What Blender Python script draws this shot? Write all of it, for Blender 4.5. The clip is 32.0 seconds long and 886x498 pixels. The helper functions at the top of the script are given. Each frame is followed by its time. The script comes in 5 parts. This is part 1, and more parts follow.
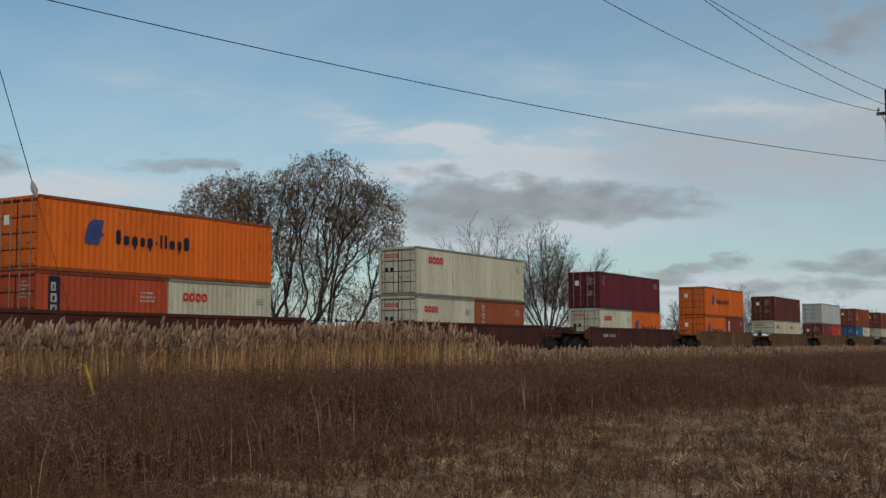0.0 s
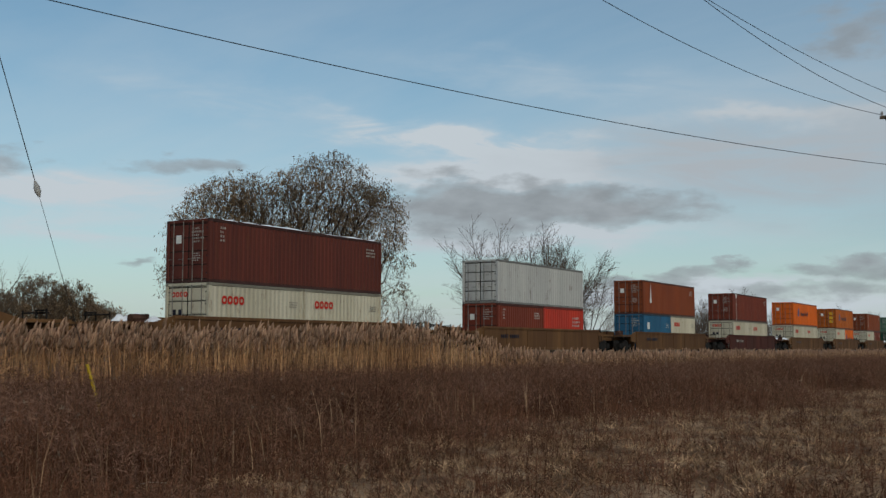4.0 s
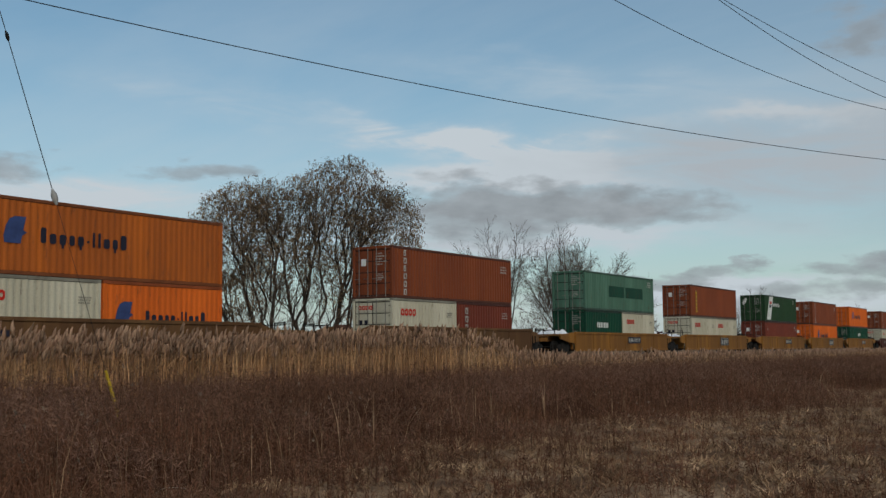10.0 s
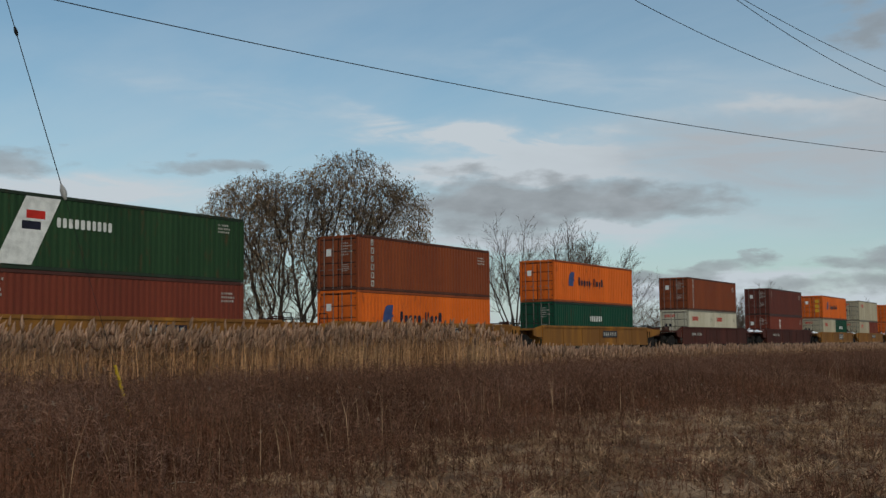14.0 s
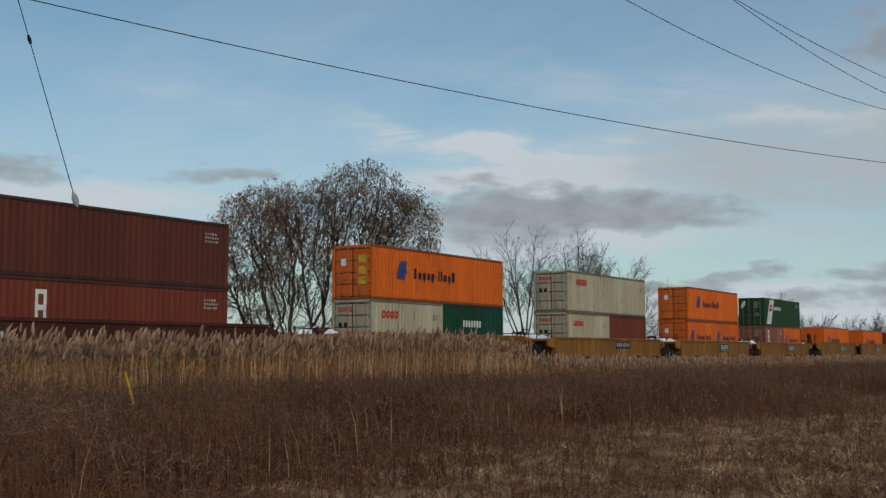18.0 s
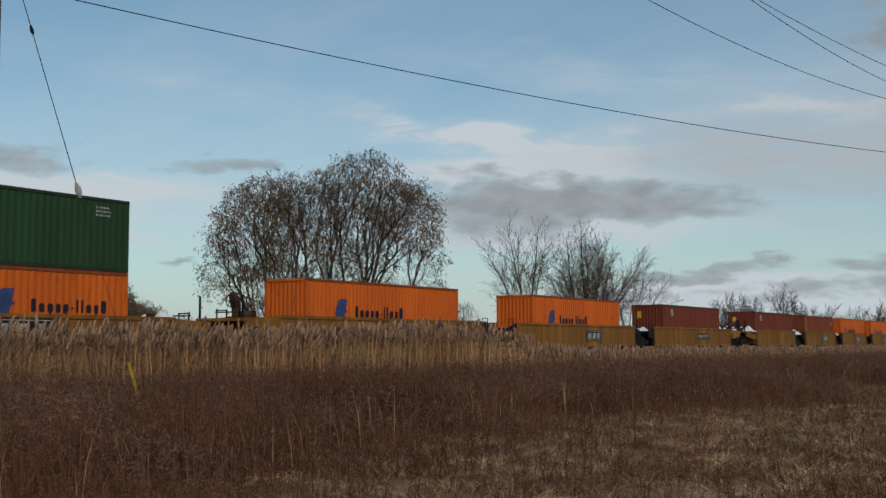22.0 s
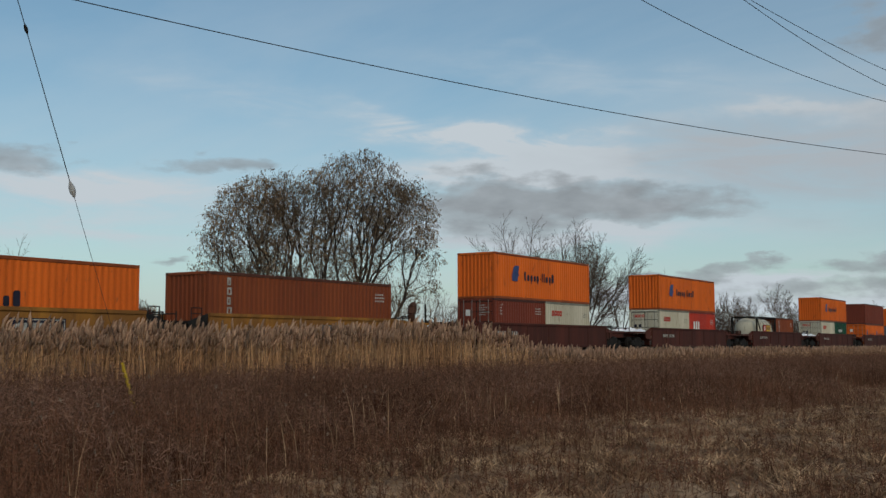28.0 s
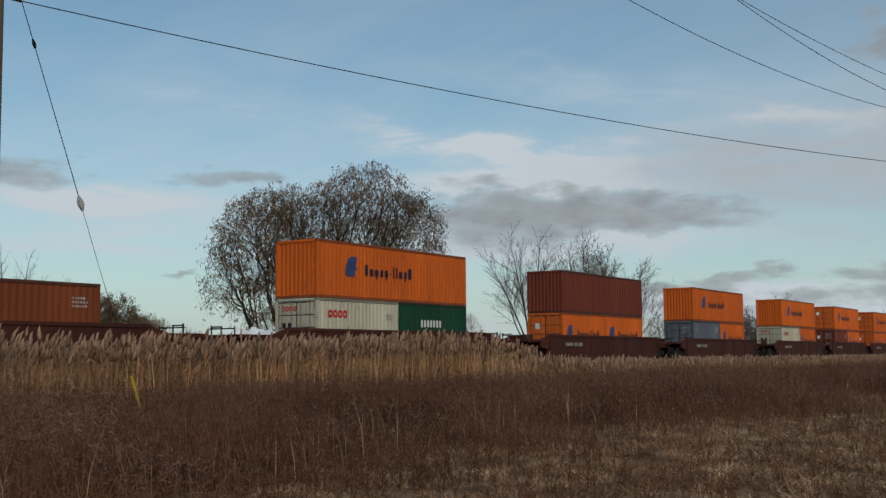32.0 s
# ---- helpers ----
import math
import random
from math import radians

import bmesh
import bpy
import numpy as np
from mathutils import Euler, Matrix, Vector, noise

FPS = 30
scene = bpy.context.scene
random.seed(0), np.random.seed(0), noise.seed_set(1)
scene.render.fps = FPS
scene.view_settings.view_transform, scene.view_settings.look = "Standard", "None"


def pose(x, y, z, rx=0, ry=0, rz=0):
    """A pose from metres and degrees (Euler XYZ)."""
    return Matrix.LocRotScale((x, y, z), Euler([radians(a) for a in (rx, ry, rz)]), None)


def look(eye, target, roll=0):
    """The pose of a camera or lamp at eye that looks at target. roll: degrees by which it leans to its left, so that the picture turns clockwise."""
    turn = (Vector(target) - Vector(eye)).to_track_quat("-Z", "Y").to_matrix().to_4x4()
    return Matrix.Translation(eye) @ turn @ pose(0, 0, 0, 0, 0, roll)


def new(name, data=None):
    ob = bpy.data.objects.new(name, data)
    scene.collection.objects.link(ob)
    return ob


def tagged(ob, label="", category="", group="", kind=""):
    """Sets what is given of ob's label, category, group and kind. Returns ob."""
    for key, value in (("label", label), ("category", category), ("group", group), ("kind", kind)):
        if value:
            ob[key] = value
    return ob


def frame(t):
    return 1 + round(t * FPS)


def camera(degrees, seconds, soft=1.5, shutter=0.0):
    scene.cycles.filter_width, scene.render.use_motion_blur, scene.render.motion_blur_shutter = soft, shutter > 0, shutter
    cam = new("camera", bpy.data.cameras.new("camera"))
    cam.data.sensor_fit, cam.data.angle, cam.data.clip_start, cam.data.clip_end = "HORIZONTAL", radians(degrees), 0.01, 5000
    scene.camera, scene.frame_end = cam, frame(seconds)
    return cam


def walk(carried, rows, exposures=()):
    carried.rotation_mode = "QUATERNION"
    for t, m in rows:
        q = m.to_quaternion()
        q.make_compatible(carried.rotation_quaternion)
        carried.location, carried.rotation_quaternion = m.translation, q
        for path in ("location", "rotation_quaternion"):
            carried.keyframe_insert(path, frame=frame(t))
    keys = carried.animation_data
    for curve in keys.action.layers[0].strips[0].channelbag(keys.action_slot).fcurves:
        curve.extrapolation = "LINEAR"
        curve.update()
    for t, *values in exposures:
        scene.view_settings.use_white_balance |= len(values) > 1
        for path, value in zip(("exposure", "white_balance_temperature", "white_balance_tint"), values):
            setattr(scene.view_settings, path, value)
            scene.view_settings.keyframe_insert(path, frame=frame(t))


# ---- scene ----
cam = camera(43.1, 32.0, soft=1.45)
EYE = (0.0, 0.0, 1.65)


def aim(az, up, lean):
    """The camera's pose from its bearing off the track's normal, its tilt and its lean."""
    a, p = radians(az), radians(up)
    return look(EYE, (math.sin(a) * math.cos(p), math.cos(a) * math.cos(p), EYE[2] + math.sin(p)), -lean)


VIEW = [
    (0.0, 58.22, 4.95, 0.19), (0.5, 58.12, 5.02, 0.05), (1.0, 58.05, 5.02, -0.0), (1.5, 58.08, 4.92, -0.05),
    (2.0, 58.01, 4.89, 0.03), (2.5, 57.93, 4.9, 0.05), (3.0, 58.14, 4.85, 0.14), (3.5, 58.25, 4.96, 0.0),
    (5.5, 57.42, 5.37, -0.0), (6.0, 57.48, 5.32, 0.19), (6.5, 57.46, 5.35, 0.47), (7.0, 57.18, 5.46, 0.51),
    (7.5, 57.1, 5.49, 0.58), (8.0, 57.03, 5.34, 0.61), (8.5, 56.95, 5.32, 0.62), (9.0, 56.97, 5.27, 0.64),
    (9.5, 57.14, 5.2, 0.56), (10.0, 57.28, 5.2, 0.53), (10.5, 57.21, 5.17, 0.37), (11.0, 57.17, 5.22, 0.46),
    (11.5, 56.94, 5.21, 0.41), (12.0, 56.81, 5.15, 0.46), (12.5, 56.8, 5.05, 0.57), (13.0, 56.84, 5.05, 0.56),
    (13.5, 56.89, 4.95, 0.54), (14.0, 56.86, 4.92, 0.57), (14.5, 56.71, 4.89, 0.48), (16.5, 56.56, 5.25, 0.36),
    (17.0, 56.55, 5.25, 0.24), (17.5, 56.56, 5.31, 0.16), (18.0, 56.34, 5.41, 0.18), (18.5, 56.2, 5.37, 0.36),
    (19.0, 56.3, 5.11, 0.38), (19.5, 56.5, 4.87, 0.45), (20.0, 56.51, 4.88, 0.44), (20.5, 56.46, 4.98, 0.4),
    (21.0, 56.43, 5.03, 0.28), (21.5, 56.32, 4.98, 0.17), (22.0, 56.19, 4.92, 0.22), (22.5, 56.28, 4.82, 0.34),
    (23.0, 56.38, 4.73, 0.22), (23.5, 56.31, 4.78, 0.08), (24.0, 56.34, 4.83, 0.14), (24.5, 56.26, 4.91, 0.16),
    (25.0, 56.16, 4.92, 0.19), (25.5, 56.18, 5.0, 0.15), (27.5, 56.46, 4.89, 0.1), (28.0, 56.48, 4.93, 0.1),
    (28.5, 56.45, 4.91, 0.12), (29.0, 56.34, 4.95, 0.25), (29.5, 56.26, 4.96, 0.31), (30.0, 56.28, 4.98, 0.55),
    (30.5, 56.23, 5.05, 0.53), (31.0, 56.22, 5.2, 0.55), (31.5, 56.26, 5.38, 0.45), (32.0, 56.08, 5.5, 0.48),
]
walk(cam, [(t, aim(*r)) for t, *r in VIEW])

# ---- world and light ----
SUN_UP, SUN_AZ = 36.0, 216.0      # degrees above the horizon; bearing from +Y towards +X


def make_world():
    w = bpy.data.worlds.new("sky")
    scene.world = w
    w.use_nodes = True
    nt = w.node_tree
    nt.nodes.clear()
    N, L = nt.nodes.new, nt.links.new

    def math_node(op, a, b=None, clamp=False):
        n = N("ShaderNodeMath")
        n.operation, n.use_clamp = op, clamp
        for i, v in enumerate((a, b)):
            if v is None:
                continue
            if isinstance(v, (int, float)):
                n.inputs[i].default_value = v
            else:
                L(v, n.inputs[i])
        return n.outputs[0]

    def ramp(src, stops):
        n = N("ShaderNodeValToRGB")
        while len(n.color_ramp.elements) < len(stops):
            n.color_ramp.elements.new(0.5)
        for e, (p, c) in zip(n.color_ramp.elements, stops):
            e.position, e.color = p, (*c, 1) if isinstance(c, tuple) else (c, c, c, 1)
        L(src, n.inputs[0])
        return n.outputs[0]

    def mix(f, a, b):
        n = N("ShaderNodeMix")
        n.data_type = "RGBA"
        for i, v in ((0, f), (6, a), (7, b)):
            if isinstance(v, tuple):
                n.inputs[i].default_value = (*v, 1)
            else:
                L(v, n.inputs[i])
        return n.outputs[2]

    sky = N("ShaderNodeTexSky")
    sky.sky_type, sky.sun_disc = "NISHITA", False
    sky.sun_elevation, sky.sun_rotation = radians(SUN_UP), radians(SUN_AZ)
    sky.air_density, sky.dust_density, sky.ozone_density = 1.0, 1.2, 1.5
    clear = N("ShaderNodeMix")
    clear.data_type, clear.blend_type = "RGBA", "MULTIPLY"
    clear.inputs[0].default_value = 1.0
    clear.inputs[7].default_value = (SKY_TINT[0], SKY_TINT[1], SKY_TINT[2], 1)
    L(sky.outputs[0], clear.inputs[6])
    clear = clear.outputs[2]
    geo = N("ShaderNodeTexCoord")
    sep = N("ShaderNodeSeparateXYZ")
    L(geo.outputs["Generated"], sep.inputs[0])
    z = math_node("MAXIMUM", sep.outputs[2], 0.0)
    # cloud layer seen in perspective: the direction divided by its height
    den = math_node("ADD", z, 0.10)
    comb = N("ShaderNodeCombineXYZ")
    L(math_node("DIVIDE", sep.outputs[0], den), comb.inputs[0])
    L(math_node("DIVIDE", sep.outputs[1], den), comb.inputs[1])
    veil = N("ShaderNodeTexNoise")
    veil.inputs["Scale"].default_value, veil.inputs["Detail"].default_value, veil.inputs["Roughness"].default_value = 1.0, 8, 0.58
    veil.inputs["Distortion"].default_value = 0.7
    drift = N("ShaderNodeMapping")
    drift.inputs["Rotation"].default_value = (0, 0, radians(-30))
    drift.inputs["Scale"].default_value = (0.5, 0.3, 1)
    drift.inputs["Location"].default_value = (1.7, 0.6, 0)
    L(comb.outputs[0], drift.inputs[0])
    L(drift.outputs[0], veil.inputs["Vector"])
    high = ramp(veil.outputs["Fac"], [(0.38, 0.06), (0.72, 0.42)])
    # thicker white towards the horizon
    low = ramp(z, [(0.0, 0.40), (0.07, 0.14), (0.24, 0.0)])
    f = math_node("ADD", high, low, True)
    fray = N("ShaderNodeTexNoise")
    fray.inputs["Scale"].default_value, fray.inputs["Detail"].default_value, fray.inputs["Roughness"].default_value = 1.0, 8, 0.6
    fray.inputs["Distortion"].default_value = 0.8
    slide = N("ShaderNodeCombineXYZ")
    az = math_node("ARCTAN2", sep.outputs[0], sep.outputs[1])
    L(math_node("ADD", math_node("MULTIPLY", az, 7.0), math_node("MULTIPLY", z, 12.0)), slide.inputs[0])
    L(math_node("MULTIPLY", z, 34.0), slide.inputs[1])
    L(slide.outputs[0], fray.inputs["Vector"])

    # the outlines of the banks wander
    bent = N("ShaderNodeCombineXYZ")
    L(math_node("MULTIPLY", az, 11.0), bent.inputs[0])
    L(math_node("MULTIPLY", z, 30.0), bent.inputs[1])
    wander = N("ShaderNodeTexNoise")
    wander.inputs["Scale"].default_value, wander.inputs["Detail"].default_value, wander.inputs["Roughness"].default_value = 1.0, 5, 0.55
    L(bent.outputs[0], wander.inputs["Vector"])
    shift = N("ShaderNodeSeparateXYZ")
    L(wander.outputs["Color"], shift.inputs[0])
    az_w = math_node("ADD", az, math_node("MULTIPLY", math_node("SUBTRACT", shift.outputs[0], 0.5), radians(9)))
    z_w = math_node("ADD", z, math_node("MULTIPLY", math_node("SUBTRACT", shift.outputs[1], 0.5), radians(3.2)))

    def lumps(places):
        total = None
        for a, e, wa, we, s, lean in places:
            off = math_node("SUBTRACT", az_w, radians(a))
            da = math_node("DIVIDE", off, radians(wa))
            de = math_node("DIVIDE", math_node("ADD", math_node("SUBTRACT", z_w, math.sin(radians(e))), math_node("MULTIPLY", off, lean)), radians(we))
            d = math_node("ADD", math_node("MULTIPLY", da, da), math_node("MULTIPLY", de, de))
            g = math_node("MULTIPLY", math_node("EXPONENT", math_node("MULTIPLY", d, -1.0)), s)
            total = g if total is None else math_node("ADD", total, g)
        return total

    wisp = lumps(WHITE_BANKS)
    wisp = math_node("MULTIPLY", wisp, ramp(fray.outputs["Fac"], [(0.34, 0.15), (0.62, 1.0)]))
    f = math_node("ADD", f, wisp, True)
    white = mix(f, clear, CLOUD_WHITE)
    # a broad pale veil, then flat-based grey banks, long along the horizon
    veiled = mix(math_node("MULTIPLY", lumps(VEILS), ramp(fray.outputs["Fac"], [(0.32, 0.35), (0.62, 1.0)]), True), white, CLOUD_VEIL)
    pos = N("ShaderNodeCombineXYZ")
    L(math_node("MULTIPLY", az, 26.0), pos.inputs[0])
    L(math_node("MULTIPLY", z, 62.0), pos.inputs[1])
    bank = N("ShaderNodeTexNoise")
    bank.inputs["Scale"].default_value, bank.inputs["Detail"].default_value, bank.inputs["Roughness"].default_value = 1.0, 7, 0.52
    L(pos.outputs[0], bank.inputs["Vector"])
    total = lumps(GREY_BANKS)
    m = math_node("ADD", math_node("MULTIPLY", math_node("SUBTRACT", bank.outputs["Fac"], 0.5), 1.1), total)
    gate = math_node("MULTIPLY", total, 3.5, True)
    grey = math_node("MULTIPLY", ramp(m, [(0.24, 0.0), (0.52, 0.62), (0.95, 0.95)]), gate)
    out = mix(grey, veiled, mix(ramp(bank.outputs["Fac"], [(0.34, 0.0), (0.66, 1.0)]), tuple(c * 1.28 for c in CLOUD_GREY), CLOUD_GREY))
    bg, wo = N("ShaderNodeBackground"), N("ShaderNodeOutputWorld")
    bg.inputs[1].default_value = 0.1
    L(out, bg.inputs[0])
    L(bg.outputs[0], wo.inputs[0])


SKY_TINT = (0.80, 0.99, 0.95)
CLOUD_WHITE, CLOUD_GREY, CLOUD_VEIL = (5.3, 5.9, 6.35), (2.6, 2.86, 3.08), (4.0, 4.45, 4.85)
# bearing, height, half widths in degrees, strength, lean
GREY_BANKS = [(64.3, 7.3, 4.6, 1.0, 0.85, 0.0), (68.5, 7.0, 3.6, 0.8, 0.55, 0.0), (60.3, 7.7, 3.0, 0.8, 0.75, 0.0), (56.6, 7.4, 3.2, 1.1, 0.66, 0.0), (61.5, 6.4, 6.0, 0.6, 0.45, 0.0),
              (45.1, 9.3, 3.5, 0.60, 0.62, 0.0), (35.3, 8.9, 3.2, 1.0, 0.72, 0.0), (69.2, 3.5, 4.0, 0.36, 0.68, 0.0), (72.4, 3.85, 1.3, 0.14, 0.5, 0.0),
              (78.4, 3.9, 2.2, 0.6, 0.85, -0.06), (75.5, 2.4, 6.5, 0.55, 0.6, 0.0), (64.5, 2.4, 5.0, 0.4, 0.5, 0.0), (79.0, 15.2, 3.2, 2.0, 0.55, 0.0), (43.0, 4.2, 1.4, 0.22, 0.45, 0.0)]
WHITE_BANKS = [(38.5, 7.7, 7.0, 0.85, 1.3, 0.0), (36.0, 5.9, 7.0, 0.7, 0.8, 0.0), (55.5, 10.9, 3.2, 0.5, 1.1, 0.13), (58.6, 10.2, 4.2, 0.6, 1.9, 0.1), (63.0, 9.8, 5.0, 0.65, 1.3, 0.08),
               (57.5, 8.7, 5.5, 0.45, 0.9, 0.0), (63.5, 8.6, 5.0, 0.35, 0.9, 0.0), (63.0, 5.6, 8.0, 0.6, 0.9, 0.0), (73.5, 3.1, 6.0, 0.4, 0.9, 0.0), (69.0, 2.6, 5.0, 0.6, 0.7, 0.0),
               (74.5, 11.3, 6.0, 0.4, 0.9, 0.0), (74.0, 1.6, 9.0, 0.8, 0.6, 0.0), (47.0, 12.5, 6.0, 0.7, 0.4, 0.16), (50.0, 6.0, 8.0, 1.0, 0.6, 0.0), (64.0, 13.5, 8.0, 0.8, 0.35, 0.12)]
VEILS = [(73.5, 8.6, 7.5, 2.3, 0.95, 0.0), (69.5, 10.0, 5.5, 1.2, 0.6, 0.0), (80.0, 10.5, 5.0, 3.5, 0.6, 0.0), (57.0, 6.4, 6.0, 1.1, 0.6, 0.0)]
make_world()
sun = new("sun", bpy.data.lights.new("sun", "SUN"))
sun.data.energy, sun.data.angle, sun.data.color = 1.1, radians(9), (1.0, 0.83, 0.64)
a, p = radians(SUN_AZ), radians(SUN_UP)
sun.matrix_world = look((0, 0, 30), (-math.sin(a) * math.cos(p), -math.cos(a) * math.cos(p), 30 - math.sin(p)))
scene.view_settings.exposure = 0.0

# ---- materials ----
MATS = {}


def material(name, base, rough=0.8, metal=0.0, spread=0.15, scale=4.0, fine=40.0, bump=0.15, second=None, cover=0.35,
             island=0.0, streak=False, thin=0.0, gloss=0.12):
    """A two-scale procedural surface: broad blotches, fine grain, optional second colour, streaks and per-piece variation."""
    if name in MATS:
        return MATS[name]
    m = bpy.data.materials.new(name)
    MATS[name] = m
    m.use_nodes = True
    nt = m.node_tree
    N, L = nt.nodes.new, nt.links.new
    b = nt.nodes["Principled BSDF"]
    b.inputs["Roughness"].default_value, b.inputs["Metallic"].default_value = rough, metal
    b.inputs["Specular IOR Level"].default_value = gloss
    tc = N("ShaderNodeTexCoord")
    vec = tc.outputs["Object"]
    big, small = N("ShaderNodeTexNoise"), N("ShaderNodeTexNoise")
    for n, s, d in ((big, scale, 6), (small, fine, 4)):
        n.inputs["Scale"].default_value, n.inputs["Detail"].default_value = s, d
    if streak:
        mp = N("ShaderNodeMapping")
        mp.inputs["Scale"].default_value = (1.0, 1.0, 0.12)
        L(vec, mp.inputs[0])
        L(mp.outputs[0], big.inputs["Vector"])
    else:
        L(vec, big.inputs["Vector"])
    L(vec, small.inputs["Vector"])
    rmp = N("ShaderNodeValToRGB")
    c2 = second or tuple(c * (1 - 2 * spread) for c in base)
    rmp.color_ramp.elements[0].position, rmp.color_ramp.elements[0].color = cover, (*c2, 1)
    rmp.color_ramp.elements[1].position, rmp.color_ramp.elements[1].color = min(cover + 0.25, 1), (*base, 1)
    L(big.outputs["Fac"], rmp.inputs[0])
    hsv = N("ShaderNodeHueSaturation")
    if streak:
        spot, run, worn = N("ShaderNodeTexNoise"), N("ShaderNodeMapping"), N("ShaderNodeValToRGB")
        run.inputs["Scale"].default_value = (2.6, 2.6, 0.7)
        spot.inputs["Scale"].default_value, spot.inputs["Detail"].default_value, spot.inputs["Roughness"].default_value = 1.7, 8, 0.68
        shift = N("ShaderNodeObjectInfo")
        L(shift.outputs["Random"], run.inputs["Location"])
        L(vec, run.inputs[0])
        L(run.outputs[0], spot.inputs["Vector"])
        worn.color_ramp.elements[0].position, worn.color_ramp.elements[0].color = 0.57, (0, 0, 0, 1)
        worn.color_ramp.elements[1].position, worn.color_ramp.elements[1].color = 0.72, (0.7, 0.7, 0.7, 1)
        L(spot.outputs["Fac"], worn.inputs[0])
        rust = N("ShaderNodeMix")
        rust.data_type = "RGBA"
        L(worn.outputs[0], rust.inputs[0])
        L(rmp.outputs[0], rust.inputs[6])
        rust.inputs[7].default_value = (0.10, 0.042, 0.022, 1)
        L(rust.outputs[2], hsv.inputs["Color"])
    else:
        L(rmp.outputs[0], hsv.inputs["Color"])
    val = N("ShaderNodeMapRange")
    val.inputs["From Min"].default_value, val.inputs["From Max"].default_value = 0.3, 0.7
    val.inputs["To Min"].default_value, val.inputs["To Max"].default_value = 1 - spread, 1 + spread
    L(small.outputs["Fac"], val.inputs["Value"])
    last = val.outputs[0]
    if island:
        g = N("ShaderNodeNewGeometry")
        r = N("ShaderNodeMapRange")
        r.inputs["To Min"].default_value, r.inputs["To Max"].default_value = 1 - island, 1 + island
        L(g.outputs["Random Per Island"], r.inputs["Value"])
        mu = N("ShaderNodeMath")
        mu.operation = "MULTIPLY"
        L(last, mu.inputs[0])
        L(r.outputs[0], mu.inputs[1])
        last = mu.outputs[0]
    else:
        o = N("ShaderNodeObjectInfo")
        r = N("ShaderNodeMapRange")
        r.inputs["To Min"].default_value, r.inputs["To Max"].default_value = 0.93, 1.07
        L(o.outputs["Random"], r.inputs["Value"])
        mu = N("ShaderNodeMath")
        mu.operation = "MULTIPLY"
        L(last, mu.inputs[0])
        L(r.outputs[0], mu.inputs[1])
        last = mu.outputs[0]
    L(last, hsv.inputs["Value"])
    L(hsv.outputs[0], b.inputs["Base Color"])
    if bump:
        bp = N("ShaderNodeBump")
        bp.inputs["Strength"].default_value, bp.inputs["Distance"].default_value = bump, 0.02
        L(small.outputs["Fac"], bp.inputs["Height"])
        L(bp.outputs[0], b.inputs["Normal"])
    if thin:
        tr, mx = N("ShaderNodeBsdfTranslucent"), N("ShaderNodeMixShader")
        mx.inputs[0].default_value = thin
        L(hsv.outputs[0], tr.inputs[0])
        L(b.outputs[0], mx.inputs[1])
        L(tr.outputs[0], mx.inputs[2])
        L(mx.outputs[0], nt.nodes["Material Output"].inputs[0])
    return m


def paint(name, c, second=None, cover=0.36, rough=0.55):
    if not name.startswith("grimy"):
        BASE[name] = tuple(1.9 * x for x in c)
    return material("paint_" + name, c, rough, 0.0, 0.06, 0.9, 14, 0.04, second or tuple(x * 0.72 for x in c), cover, streak=True, gloss=0.08)


BASE = {}
PAINT = {
    "amber": paint("amber", (0.46, 0.115, 0.018), (0.33, 0.085, 0.018), 0.43, 0.5),
    "orange": paint("orange", (0.67, 0.134, 0.018), (0.56, 0.110, 0.016), 0.42),
    "cream": paint("cream", (0.54, 0.50, 0.395), (0.44, 0.40, 0.305), 0.40),
    "white": paint("white", (0.68, 0.66, 0.60), (0.55, 0.53, 0.48)),
    "silver": paint("silver", (0.48, 0.48, 0.46), (0.40, 0.40, 0.39), 0.42),
    "brown": paint("brown", (0.17, 0.040, 0.024), (0.14, 0.034, 0.022)),
    "rust": paint("rust", (0.215, 0.056, 0.022), (0.17, 0.044, 0.020)),
    "darkbrown": paint("darkbrown", (0.12, 0.034, 0.025), (0.09, 0.028, 0.022)),
    "pinkbrown": paint("pinkbrown", (0.27, 0.105, 0.07), (0.20, 0.07, 0.05), 0.42),
    "purple": paint("purple", (0.125, 0.022, 0.03), (0.09, 0.018, 0.025)),
    "red": paint("red", (0.46, 0.045, 0.026), (0.34, 0.04, 0.028)),
    "green": paint("green", (0.026, 0.062, 0.027), (0.019, 0.046, 0.021)),
    "seagreen": paint("seagreen", (0.102, 0.206, 0.150), (0.072, 0.150, 0.107), 0.44),
    "bluegreen": paint("bluegreen", (0.012, 0.062, 0.036), (0.011, 0.048, 0.03)),
    "blue": paint("blue", (0.03, 0.12, 0.22), (0.025, 0.09, 0.16)),
    "slate": paint("slate", (0.12, 0.14, 0.17), (0.09, 0.10, 0.12)),
    "brick": paint("brick", (0.40, 0.068, 0.028), (0.33, 0.058, 0.026)),
    "russet": paint("russet", (0.29, 0.078, 0.033), (0.24, 0.065, 0.03)),
    "putty": paint("putty", (0.432, 0.385, 0.279), (0.346, 0.300, 0.216), 0.42),
    "maroon": paint("maroon", (0.085, 0.026, 0.019), (0.055, 0.02, 0.016), 0.42, 0.7),
    "yellow": paint("yellow", (0.33, 0.145, 0.028), (0.19, 0.085, 0.025), 0.46, 0.7),
    "tan": paint("tan", (0.165, 0.085, 0.036), (0.10, 0.05, 0.024), 0.46, 0.7),
}
# Darker paint copies: rail grime plus the shade of the seams between stacked boxes.
GRIMY_SHADE = {k: paint("grimy_shade_" + k, tuple(0.2 * c + 0.02 for c in BASE[k])) for k in BASE}
